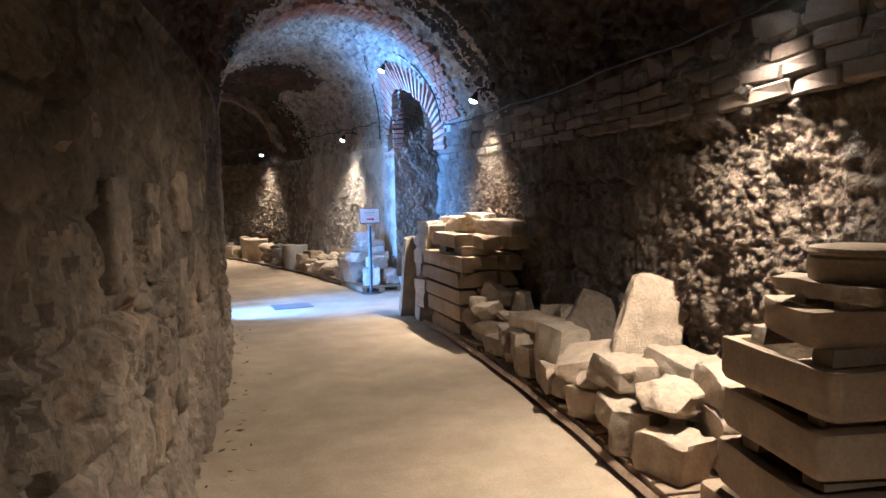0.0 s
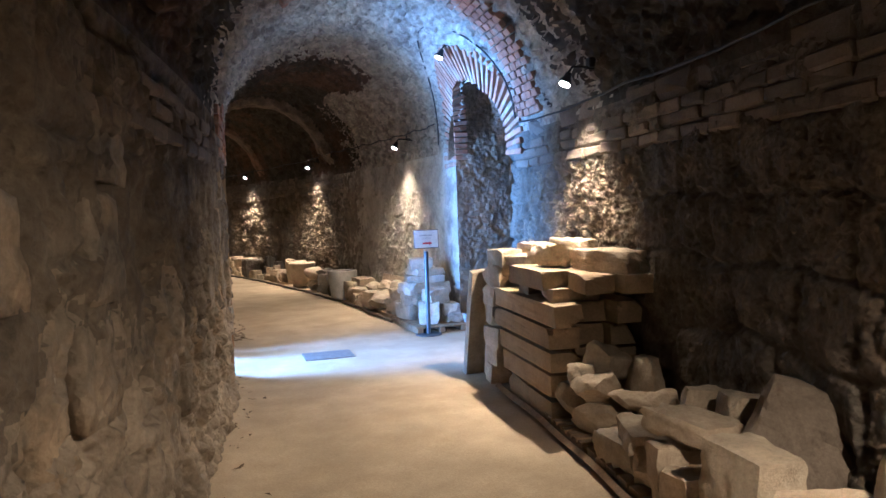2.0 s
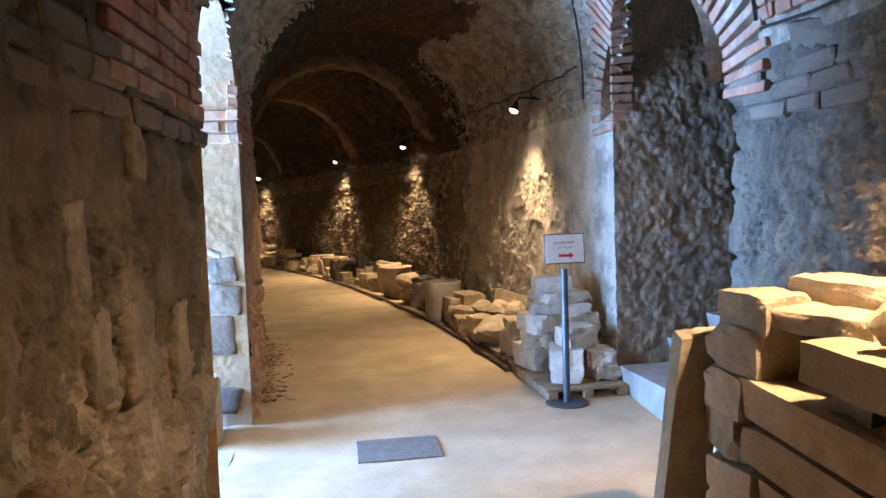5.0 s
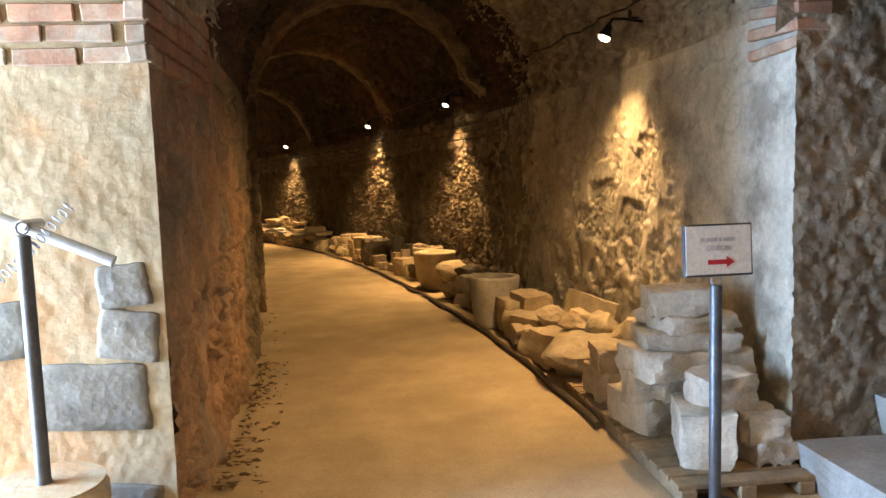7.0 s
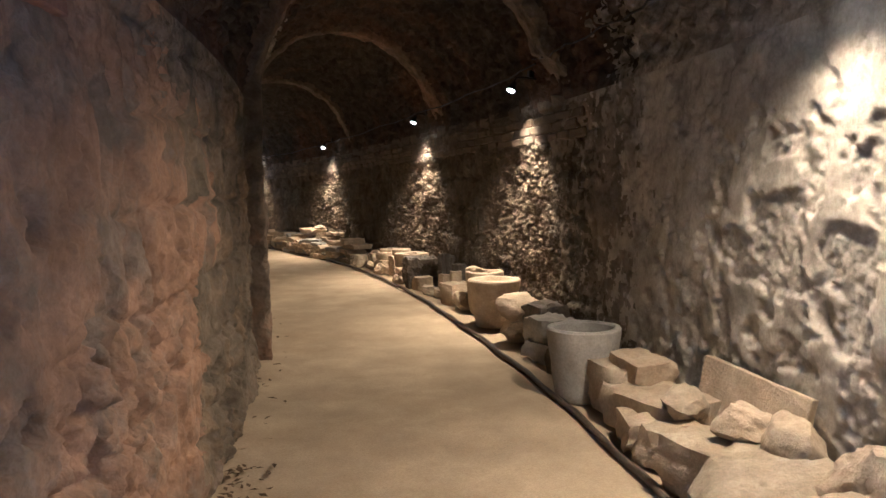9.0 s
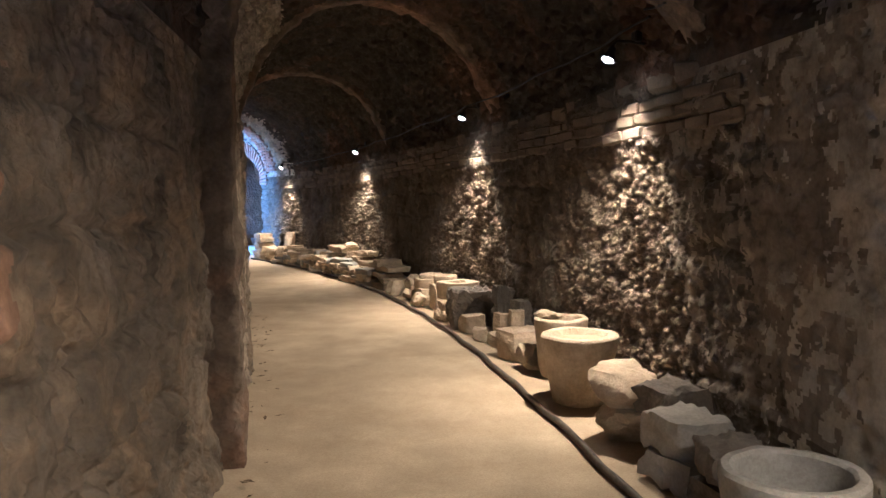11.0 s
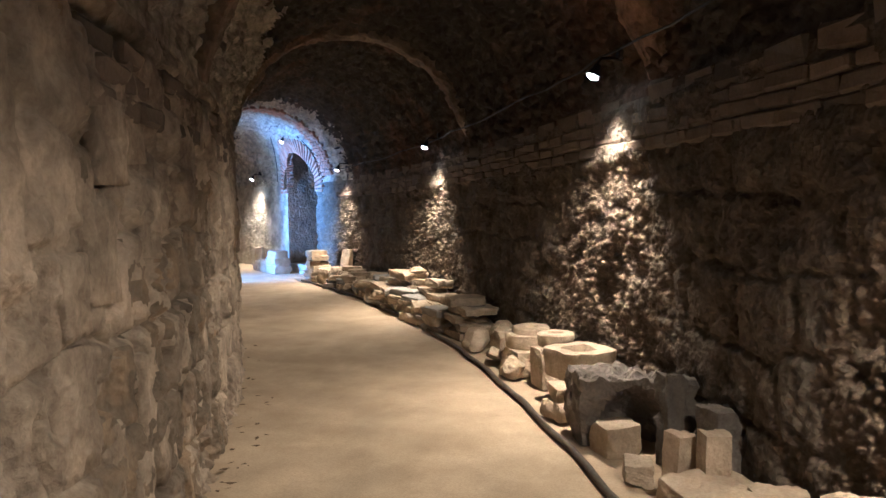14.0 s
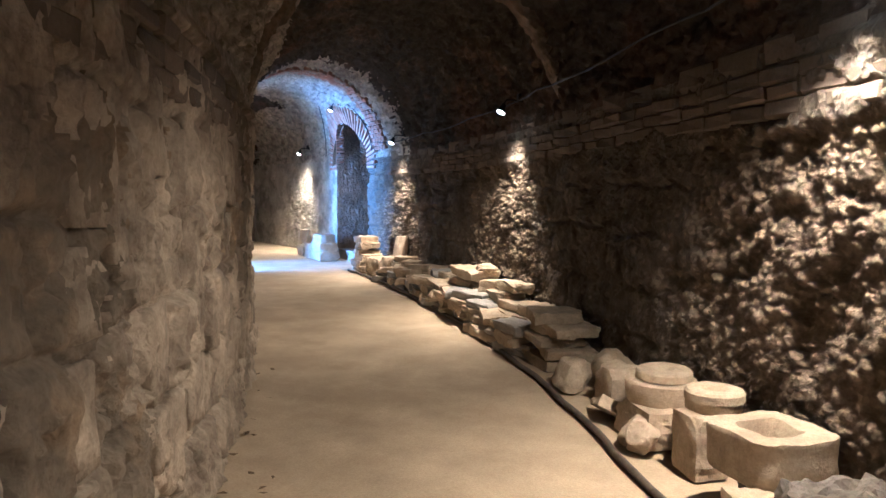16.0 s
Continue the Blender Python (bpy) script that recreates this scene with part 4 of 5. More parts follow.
stone("leaning_slab", -4.72, 30.14, 0.0, (0.07, 0.14, 0.68), -4, 0.005, 0.05, (9, 0), label="short sawn stone plank leaning against the stack")

# pile of pale blocks on the pallet by the notice
g = "pile of pale blocks by the notice"
for a, r, z, size, turn, tip in (
    (-0.12, 30.45, 0.0, (0.26, 0.22, 0.1), 9, (0, 0)), (-0.1, 30.44, 0.095, (0.22, 0.2, 0.12), -7, (2, 0)),
    (0.0, 30.2, 0.0, (0.36, 0.24, 0.23), -16, (0, 0)), (0.85, 30.12, 0.0, (0.36, 0.24, 0.17), 9, (0, 0)), (0.55, 30.38, 0.0, (0.4, 0.22, 0.34), 3, (0, 0)), (1.2, 30.34, 0.0, (0.4, 0.3, 0.3), -4, (0, 0)),
    (0.8, 30.14, 0.165, (0.34, 0.28, 0.15), -7, (0, 0)), (0.0, 30.28, 0.22, (0.22, 0.24, 0.16), 14, (3, -4)),
    (0.55, 30.24, 0.315, (0.4, 0.56, 0.125), 6, (0, 0)), (0.62, 30.26, 0.435, (0.38, 0.46, 0.085), -8, (0, 0)), (0.62, 30.27, 0.515, (0.36, 0.36, 0.075), 10, (1, 0)), (0.6, 30.2, 0.585, (0.3, 0.27, 0.145), -9, (-2, 0)),
):
    stone("stone_block", a, r, z + B, size, turn, 0.013, 0.16, tip, group=g, label="squared pale limestone block in a tall pile", cuts=10, mat=M_WHITE, hew=0.75)

# finds between the pile and the basin
stone("stone_block", 1.75, 30.1, B, (0.32, 0.24, 0.18), 8, 0.014, 0.12)
stone("stone_block", 1.8, 30.13, 0.25, (0.3, 0.24, 0.13), -6, 0.012, 0.12)
stone("boulder", 2.15, 30.38, B, (0.46, 0.3, 0.4), 30, 0.04, 0.2)
stone("boulder", 2.95, 30.16, B, (0.7, 0.44, 0.22), -14, 0.025, 0.16, (0, -8), label="large sloping pale limestone block")
stone("stone_block", 3.5, 30.16, 0.02, (0.5, 0.36, 0.24), 18, 0.022, 0.16)
stone("boulder", 3.55, 30.25, 0.25, (0.26, 0.2, 0.16), 40, 0.02, 0.2, (10, 10))
stone("leaning_slab", 4.3, 30.42, 0.0, (0.85, 0.05, 0.45), 3, 0.004, 0.05, (0, 12), label="thin broad stone panel leaning on the wall")
stone("boulder", 3.15, 30.33, 0.22, (0.3, 0.22, 0.2), 0, 0.02, 0.2)
stone("stone_block", 4.35, 30.12, 0.02, (0.3, 0.26, 0.18), 30, 0.018, 0.16)
stone("stone_block", 4.9, 30.08, 0.02, (0.34, 0.24, 0.14), -10, 0.016, 0.14)
stone("stone_block", 5.2, 30.22, 0.02, (0.62, 0.34, 0.22), 14, 0.014, 0.12, (0, -4), label="long squared limestone block with a broken end")
stone("stone_block", 5.75, 30.25, 0.22, (0.36, 0.26, 0.13), 6, 0.014, 0.1)
stone("boulder", 4.6, 30.2, 0.18, (0.28, 0.2, 0.16), -30, 0.02, 0.2, (8, 8))


def mortar(name, a, r, z, rim, foot, h, bowl, depth, label, mat, category="stone mortar", turn=0, fill=None, seed=3, tip=(0, 0)):
    """A round vessel cut from stone: thick rim, hollow, tapering to its foot."""
    prof = [(0, 0), (foot * 0.94, 0), (foot, 0.015), (foot + (rim - foot) * 0.6, h * 0.6), (rim, h - 0.05), (rim, h - 0.012), (rim - 0.012, h), (bowl + 0.012, h), (bowl, h - 0.012), (bowl * 0.9, h - depth * 0.6), (bowl * 0.6, h - depth), (0, h - depth - 0.005)]
    fine = []
    for p, q in zip(prof, prof[1:]):
        n = max(1, int(math.hypot(q[0] - p[0], q[1] - p[1]) / 0.035))
        fine += [(p[0] + (q[0] - p[0]) * i / n, p[1] + (q[1] - p[1]) * i / n) for i in range(n)]
    fine.append(prof[-1])
    bm = bm_lathe(fine, 40)
    off = Vector((seed * 1.7, seed * 2.9, 0))
    for v in bm.verts:
        v.co += v.co.normalized() * (noise.noise(v.co * 7 + off) * 0.008 + noise.noise(v.co * 22 + off) * 0.004)
    ob = part(name, bm, mat, smooth_shade=True)
    ob.matrix_world = at(r, a, z, turn) @ Euler((radians(tip[0]), radians(tip[1]), 0)).to_matrix().to_4x4()
    if fill:
        bed = part("fill", bm_lathe([(0, h - depth * 0.45), (bowl * 0.5, h - depth * 0.42), (bowl * 0.96, h - depth * 0.4)], 30, wobble=0.03), fill, ob, "rough earth bed in the hollow", True)
    return tagged(ob, label, category)


mortar("stone_basin", 6.62, 30.07, 0.01, 0.235, 0.185, 0.46, 0.185, 0.3, "large deep round grey stone basin in the row", M_STEP, "basin")
stone("stone_block", 5.95, 30.2, 0.02, (0.36, 0.34, 0.28), 10, 0.014, 0.12, label="squared pale block beside the deep basin", hew=0.6)
stone("basalt_block", 7.75, 30.2, 0.0, (0.3, 0.28, 0.17), 8, 0.02, 0.16, label="grey-brown volcanic block under another block")
stone("basalt_block", 7.8, 30.2, 0.17, (0.28, 0.26, 0.14), -10, 0.022, 0.18)
stone("basalt_block", 8.6, 30.18, 0.0, (0.32, 0.28, 0.14), 20, 0.018, 0.14, mat=M_STEP)
stone("basalt_block", 8.65, 30.2, 0.14, (0.34, 0.28, 0.17), 12, 0.018, 0.14, mat=M_STEP)
stone("boulder", 9.85, 30.16, 0.02, (0.36, 0.34, 0.2), 0, 0.032, 0.26, label="deeply eroded fragment of carved stone", cuts=9)
stone("boulder", 9.95, 30.22, 0.2, (0.4, 0.36, 0.2), 25, 0.032, 0.24, label="deeply eroded fragment of carved stone", cuts=9)
stone("basalt_block", 9.3, 30.28, 0.02, (0.3, 0.26, 0.34), 14, 0.03, 0.18)
mortar("stone_mortar", 11.3, 30.16, 0.01, 0.258, 0.18, 0.455, 0.18, 0.10, "large pale limestone mortar tapering to its foot", M_STONE, fill=M_TROUGH)
mortar("stone_mortar", 12.62, 30.29, 0.01, 0.205, 0.165, 0.45, 0.15, 0.2, "pale stone mortar with a broken rim", M_STONE, seed=8)
stone("boulder", 12.78, 30.2, 0.43, (0.22, 0.16, 0.08), 40, 0.02, 0.2)
# small blocks in front of the second mortar
stone("boulder", 13.1, 30.12, 0.01, (0.24, 0.2, 0.2), 20, 0.018, 0.2)
stone("stone_block", 13.85, 30.16, 0.01, (0.28, 0.26, 0.23), 14, 0.012, 0.1, label="small cube of dressed limestone")
stone("stone_block", 14.0, 30.36, 0.01, (0.3, 0.24, 0.22), -12, 0.016, 0.14)
stone("stone_block", 15.6, 30.1, 0.0, (0.2, 0.14, 0.1), -20, 0.01, 0.08)
stone("stone_block", 15.55, 30.3, 0.0, (0.12, 0.12, 0.24), 12, 0.007, 0.06, (3, 4), label="small upright squared stone post")
stone("stone_block", 15.2, 30.4, 0.0, (0.12, 0.13, 0.29), -8, 0.007, 0.06, label="small upright squared stone post")
stone("stone_slab", 14.85, 30.3, 0.0, (0.42, 0.42, 0.1), 6, 0.012, 0.08, label="low worn slab with broken edges in the row")
stone("stone_block", 16.42, 30.16, 0.0, (0.22, 0.22, 0.17), 6, 0.008, 0.06)


def hollowed_block():
    """A dark block with a craggy top, scooped out on the face along the gallery."""
    bm = bm_stone(0.48, 0.36, 0.35, 71, 0.03, 0.12, cuts=16, hew=0.7)
    for v in bm.verts:
        d = math.hypot((v.co.x - 0.04) / 0.17, (v.co.z - 0.14) / 0.2)
        if v.co.y < 0.0 and d < 1:
            v.co.y += 0.2 * (1 - d * d) + 0.02
        if v.co.z > 0.27:
            v.co.z += 0.05 * noise.fractal(v.co * 11, 0.8, 2.0, 4)
    ob = part("basalt_block", bm, M_BASALT, smooth_shade=False)
    ob.matrix_world = at(30.27, 16.98, 0.0, -4)
    tagged(ob, "large dark volcanic block with a hollowed face", "stone block")


hollowed_block()
stone("basalt_block", 15.95, 30.4, 0.0, (0.12, 0.2, 0.46), 10, 0.025, 0.12, (-10, 6), label="slim grey stone leaning against the hollowed block")
stone("basalt_block", 15.55, 30.5, 0.0, (0.2, 0.14, 0.34), 12, 0.022, 0.16)
stone("stone_block", 17.75, 30.12, 0.01, (0.26, 0.24, 0.09), 10, 0.012, 0.1)
stone("stone_block", 17.8, 30.13, 0.1, (0.24, 0.2, 0.1), -6, 0.012, 0.12)
# squared mortar on its base
# base in dark stone, so its colour gives the mortar's undercut shadow
stone("stone_block", 18.45, 30.4, 0.0, (0.28, 0.24, 0.205), 5, 0.014, 0.1, label="block set back under a squared mortar, darkened as undercut shade", mat=M_BASALT)
trough("stone_mortar", 18.4, 30.34, 0.2, 0.42, 0.42, 0.19, 0.1, 0.08, 8, M_STONE, "squared pale mortar with a ragged shallow hollow", "stone mortar", 0.013, 5, 5.0)
stone("stone_block", 19.3, 30.27, 0.01, (0.22, 0.18, 0.295), 6, 0.012, 0.1, hew=0.5)
mortar("millstone", 19.4, 30.36, 0.305, 0.145, 0.135, 0.11, 0.06, 0.05, "small round millstone with a hole on a block", M_STONE, "millstone", seed=11)
stone("boulder", 19.95, 30.12, 0.01, (0.3, 0.22, 0.17), -22, 0.012, 0.14, label="pale fragment broken to a wedge")
stone("stone_slab", 20.25, 30.3, 0.01, (0.42, 0.36, 0.2), 4, 0.012, 0.1)
mortar("millstone", 20.35, 30.32, 0.205, 0.2, 0.195, 0.13, 0.17, 0.02, "broad round millstone lying flat", M_STONE, "millstone", seed=12)
mortar("millstone", 20.45, 30.36, 0.315, 0.16, 0.15, 0.06, 0.05, 0.03, "thin round millstone on a broader one", M_STONE, "millstone", seed=13)
stone("leaning_slab", 20.95, 30.18, 0.01, (0.3, 0.3, 0.06), -20, 0.01, 0.1, (-20, 24), label="fan-shaped slab tilted towards the path")
stone("stone_block", 21.5, 30.32, 0.01, (0.24, 0.24, 0.22), 10, 0.02, 0.2)
stone("boulder", 22.1, 30.4, 0.01, (0.3, 0.22, 0.26), 0, 0.02, 0.22)
stone("boulder", 22.2, 30.14, 0.01, (0.26, 0.26, 0.2), 0, 0.008, 0.32, label="smooth rounded stone in the row")
# stack of five slabs
for k in range(5):
    stone("stone_slab", 23.6 + (0.14, -0.1, 0.06, -0.16, 0.1)[k], 30.3 + (0.0, 0.05, -0.03, 0.03, -0.01)[k], 0.086 * k, (0.6 - 0.05 * k, 0.38, 0.08), (4, -7, 3, 9, -5)[k], 0.01, 0.12, (1, 1.5 * (k % 2)), group="stack of grey slabs", label="flat grey stone slab in an even stack")

# long heap of broken slabs
rng = random.Random(5)
a = 24.3
while a < 33.6:
    for lane, rr in enumerate((30.12, 30.38)):
        z = 0.01
        layers = 3 + (lane == 1) + (1 if 26.2 < a < 29.5 else 0)
        for k in range(layers):
            h = rng.uniform(0.06, 0.11)
            big = k == layers - 1 and rng.random() < 0.5
            stone("stone_slab", a + rng.uniform(-0.12, 0.12), rr + rng.uniform(-0.05, 0.05), z, (rng.uniform(0.3, 0.46) * (1.25 if big else 1), rng.uniform(0.2, 0.32), h), rng.uniform(-30, 30), 0.012, 0.14, (rng.uniform(-4, 4), rng.uniform(-4, 4)), group="long heap of broken slabs", cuts=4, mat=None if rng.random() < 0.8 else M_STEP, label="broken flat limestone slab in a long heap")
            z += h - 0.005
    a += rng.uniform(0.62, 0.8)
stone("stone_slab", 28.0, 30.32, 0.40, (0.7, 0.36, 0.1), 4, 0.014, 0.14, label="large pale slab on the heap")
stone("boulder", 27.5, 30.36, 0.49, (0.3, 0.22, 0.1), 20, 0.02, 0.2)
stone("leaning_slab", 34.55, 30.44, 0.0, (0.42, 0.08, 0.62), 0, 0.008, 0.08, (-6, 10), label="tall thin slab standing against the wall")
stone("boulder", 34.0, 30.2, 0.0, (0.34, 0.3, 0.34), 10, 0.02, 0.18)
stone("boulder", 34.9, 30.15, 0.0, (0.3, 0.3, 0.3), 30, 0.02, 0.18)
for k in range(6):
    stone("stone_block", 36.0 + 0.1 * (k % 2), 30.22, 0.0 + 0.095 * k, (0.5 - 0.04 * k, 0.42 - 0.02 * k, 0.095), 4 * (k % 3) - 4, 0.012, 0.1, group="pile of blocks by the second doorway", cuts=4)
# beyond the second doorway
for k, (aa, rr, z, sz) in enumerate(((40.2, 30.2, 0.0, (0.7, 0.4, 0.16)), (40.3, 30.2, 0.16, (0.55, 0.36, 0.15)), (40.25, 30.2, 0.31, (0.42, 0.32, 0.16)), (41.3, 30.22, 0.0, (0.4, 0.36, 0.26)), (42.0, 30.2, 0.0, (0.4, 0.34, 0.2)), (42.8, 30.3, 0.0, (0.3, 0.1, 0.5)))):
    stone("stone_block", aa, rr, z, sz, 5 * (k % 3) - 4, 0.014, 0.12, cuts=4)
# blocks standing on the stair of the first niche
stone("stone_block", -2.8, 30.75, 0.175, (0.34, 0.26, 0.26), 10, 0.012, 0.1, label="pale block set on a stair step")
stone("stone_block", -2.8, 31.1, 0.355, (0.34, 0.28, 0.26), -6, 0.012, 0.1, label="pale block set on a stair step")
stone("stone_block", -2.82, 31.1, 0.612, (0.28, 0.24, 0.2), 6, 0.012, 0.1, label="pale block on another block on the stair")

# ---------------------------------------------------------------- edging along the finds
def kerb_r(a):
    return float(np.interp(a, (1.2, 5, 8.7, 12, 18, 22, 30, 37), (29.92, 29.9, 29.86, 29.85, 29.92, 29.98, 29.98, 29.95)))


pts = [P(kerb_r(1.2 + k * 0.3) + 0.01 * math.sin(k * 0.9), 1.2 + k * 0.3, 0.025 + 0.004 * math.sin(k * 2.1)) for k in range(int(35.5 / 0.3))]
edge = tagged(part("floor_edging", bm_tube(pts, 0.019, 10), M_PIPE, smooth_shade=True), "dark tubular edging along the foot of the finds", "edging")
pts = [P(R_KERB + 0.006 * math.sin(k), -15.4 + k * 0.3, 0.03) for k in range(int(10.0 / 0.3))]
tagged(part("floor_edging", bm_tube(pts, 0.026, 4), M_WOOD), "low dark timber strip along the finds", "edging")

# ---------------------------------------------------------------- notice on its post
notice = new("notice_stand")
notice.matrix_world = at(30.07, -0.74, 0.0)
tagged(notice, "grey steel post carrying a small white notice with a red arrow", "sign")
part("base_plate", bm_lathe([(0, 0), (0.15, 0), (0.15, 0.006), (0.145, 0.01), (0, 0.012)], 32), M_METAL, notice)
part("post", bm_lathe([(0, 0.01), (0.024, 0.01), (0.024, 0.925), (0.02, 0.932), (0, 0.932)], 20), M_METAL, notice, smooth_shade=True)
RING = [(0.021 * math.cos(t), 0, 0.95 + 0.021 * math.sin(t)) for t in np.linspace(0, 2 * math.pi, 22)]
part("ring", bm_tube(RING, 0.0035, 6), M_GALV, notice)
face = Matrix.Translation((0.005, 0.0, 1.07)) @ Matrix.Scale(0.93, 4) @ Matrix.Rotation(radians(-4), 4, "X") @ Matrix.Rotation(radians(4), 4, "Z")
board = part("board", bm_box(0.315, 0.012, 0.222, 0.002, face), M_METAL, notice, "thin dark frame behind the sheet")
part("sheet", bm_box(0.297, 0.003, 0.205, 0, face @ Matrix.Translation((0, -0.0085, 0.001))), M_PAPER, notice, "white printed sheet")


def arrow():
    bm = bmesh.new()
    sh = [(-0.06, -0.010), (0.025, -0.010), (0.025, -0.024), (0.062, 0), (0.025, 0.024), (0.025, 0.010), (-0.06, 0.010)]
    v = [bm.verts.new((x, 0, z)) for x, z in sh]
    bm.faces.new(v)
    r = bmesh.ops.extrude_face_region(bm, geom=bm.faces[:])
    bmesh.ops.translate(bm, verts=[e for e in r["geom"] if isinstance(e, bmesh.types.BMVert)], vec=(0, 0.0015, 0))
    bmesh.ops.recalc_face_normals(bm, faces=bm.faces)
    bm.transform(face @ Matrix.Translation((0.01, -0.0115, -0.05)))
    return bm


part("arrow", arrow(), M_REDINK, notice, "red arrow")
for x0, x1, z in ((-0.085, -0.062, 0.035), (-0.055, -0.005, 0.035), (0.003, 0.014, 0.035), (0.022, 0.075, 0.035)):
    part("lettering", bm_box(x1 - x0, 0.0012, 0.016, 0, face @ Matrix.Translation(((x0 + x1) / 2, -0.0112, z + 0.01))), M_GREYINK, notice, "faint illegible line of print")

curve = bpy.data.curves.new("lettering", "FONT")
curve.body, curve.size, curve.align_x, curve.extrude = "ODEON", 0.03, "CENTER", 0.0004
words = bpy.data.objects.new("lettering", curve)
flat_words = bpy.data.meshes.new_from_object(words)
bpy.data.objects.remove(words)
flat_words.transform(face @ Matrix.Translation((0.0, -0.0113, 0.0)) @ Matrix.Rotation(radians(90), 4, "X"))
flat_words.materials.append(M_GREYINK)
letters = new("lettering", flat_words)
letters.parent = notice
letters["label"] = "faint grey printed word"

# cover plate in the floor
plate = part("floor_plate", bm_box(0.48, 0.37, 0.03, 0.004), M_GRATE)
plate.matrix_world = at(28.84, -2.03, -0.008)
tagged(plate, "grey rectangular cover plate set in the floor", "cover plate")

# ---------------------------------------------------------------- post, chain and handrail in the doorway
d1 = MODULES[0] + DOOR_TO
stand = part("stone_drum", bm_lathe([(0, 0), (0.2, 0), (0.205, 0.02), (0.2, 0.37), (0.185, 0.39), (0, 0.39)], 36, wobble=0.01), M_STONE, smooth_shade=True)
stand.matrix_world = at(27.6, d1 - 0.6, 0.012)
tagged(stand, "round pale stone drum standing in the doorway", "stone drum")
bar = new("barrier_post")
bar.matrix_world = at(27.6, d1 - 0.6, 0.402)
tagged(bar, "dark steel barrier post on a stone drum", "post")
part("foot_plate", bm_lathe([(0, 0), (0.19, 0), (0.19, 0.008), (0, 0.01)], 32), M_PLASTER, bar, "thin dusty disc")
part("pole", bm_lathe([(0, 0.008), (0.026, 0.008), (0.023, 0.03), (0.023, 0.84), (0, 0.845)], 20), M_METAL, bar, smooth_shade=True)
part("eyelet", bm_tube([(0.02 * math.cos(t), 0, 0.865 + 0.02 * math.sin(t)) for t in np.linspace(0, 2 * math.pi, 20)], 0.0035, 6), M_PIPE, bar)
chain = new("chain")
chain.matrix_world = at(27.6, d1 - 0.6, 0.0)
tagged(chain, "galvanised link chain hanging from the barrier post", "chain")
link_me = None
for k in range(34):
    t = k / 33
    p = Vector((0.13 - 0.6 * t, 0.05 - 0.1 * t, 1.33 - 0.42 * t - 0.08 * math.sin(math.pi * t)))
    if link_me is None:
        o = part("link", bm_tube([(0.016 * math.cos(u), 0.008 * math.sin(u), 0) for u in np.linspace(0, 2 * math.pi, 14)], 0.003, 5), M_GALV, chain)
        link_me = o.data
    else:
        o = new("link", link_me)
        o.parent = chain
    o.matrix_basis = Matrix.Translation(p) @ Matrix.Rotation(radians(40), 4, "Y") @ Matrix.Rotation(radians(90 * (k % 2)), 4, "X")
rail = new("handrail")
rail.matrix_world = at(27.42, d1 - 0.25, 1.27)
tagged(rail, "sloping galvanised handrail fixed to the doorway wall", "handrail")
part("tube", bm_tube([(-1.1, 0, 0.55), (-0.4, 0, 0.22), (0.4, 0, -0.14)], 0.021, 14), M_GALV, rail, smooth_shade=True)
part("bracket", bm_tube([(0.12, 0.1, 0.0), (0.12, -0.05, 0.0)], 0.019, 12), M_GALV, rail)

# dry leaves and crumbs along the inner wall
rng = random.Random(9)
bm = bmesh.new()
for k in range(420):
    a, d = rng.choice((rng.uniform(-20, 24), rng.uniform(0.2, 5))), abs(rng.gauss(0, 0.1)) + 0.03
    if -3.4 < a < -0.5:
        continue
    c = P(R_IN + 0.02 + d, a, 0.03 if d < 0.16 else 0.012)
    s = rng.uniform(0.006, 0.026)
    t = rng.uniform(0, 6.28)
    v = [bm.verts.new(c + Vector((math.cos(t + q) * s * f, math.sin(t + q) * s * f, rng.uniform(0, 0.012)))) for q, f in ((0, 1.5), (1.6, 0.6), (3.14, 1.4), (4.7, 0.6))]
    bm.faces.new(v)
litter = part("leaf_litter", bm, M_LITTER)
tagged(litter, "dry leaves and crumbs along the wall's foot", "litter", kind="stuff")

# ---------------------------------------------------------------- pieces of walls and vault, last
def variants(name, mat, size, n, rough, bevel, seed):
    """Mesh data of n worn bricks or stones of one size, to be shared."""
    out = []
    for k in range(n):
        bm = bm_box(*size, bevel)
        for v in bm.verts:
            v.co += Vector((noise.noise(v.co * 15 + Vector((k * 5 + seed, 0, 0))), noise.noise(v.co * 15 + Vector((0, k * 5 + seed, 0))), noise.noise(v.co * 15 + Vector((0, 0, k * 5 + seed))))) * rough
        me = bpy.data.meshes.new(name)
        bm.to_mesh(me)
        bm.free()
        me.materials.append(mat)
        out.append(me)
    return out


def piece(name, me, parent, m):
    ob = new(name, me)
    ob.parent = parent
    ob.matrix_basis = m
    return ob


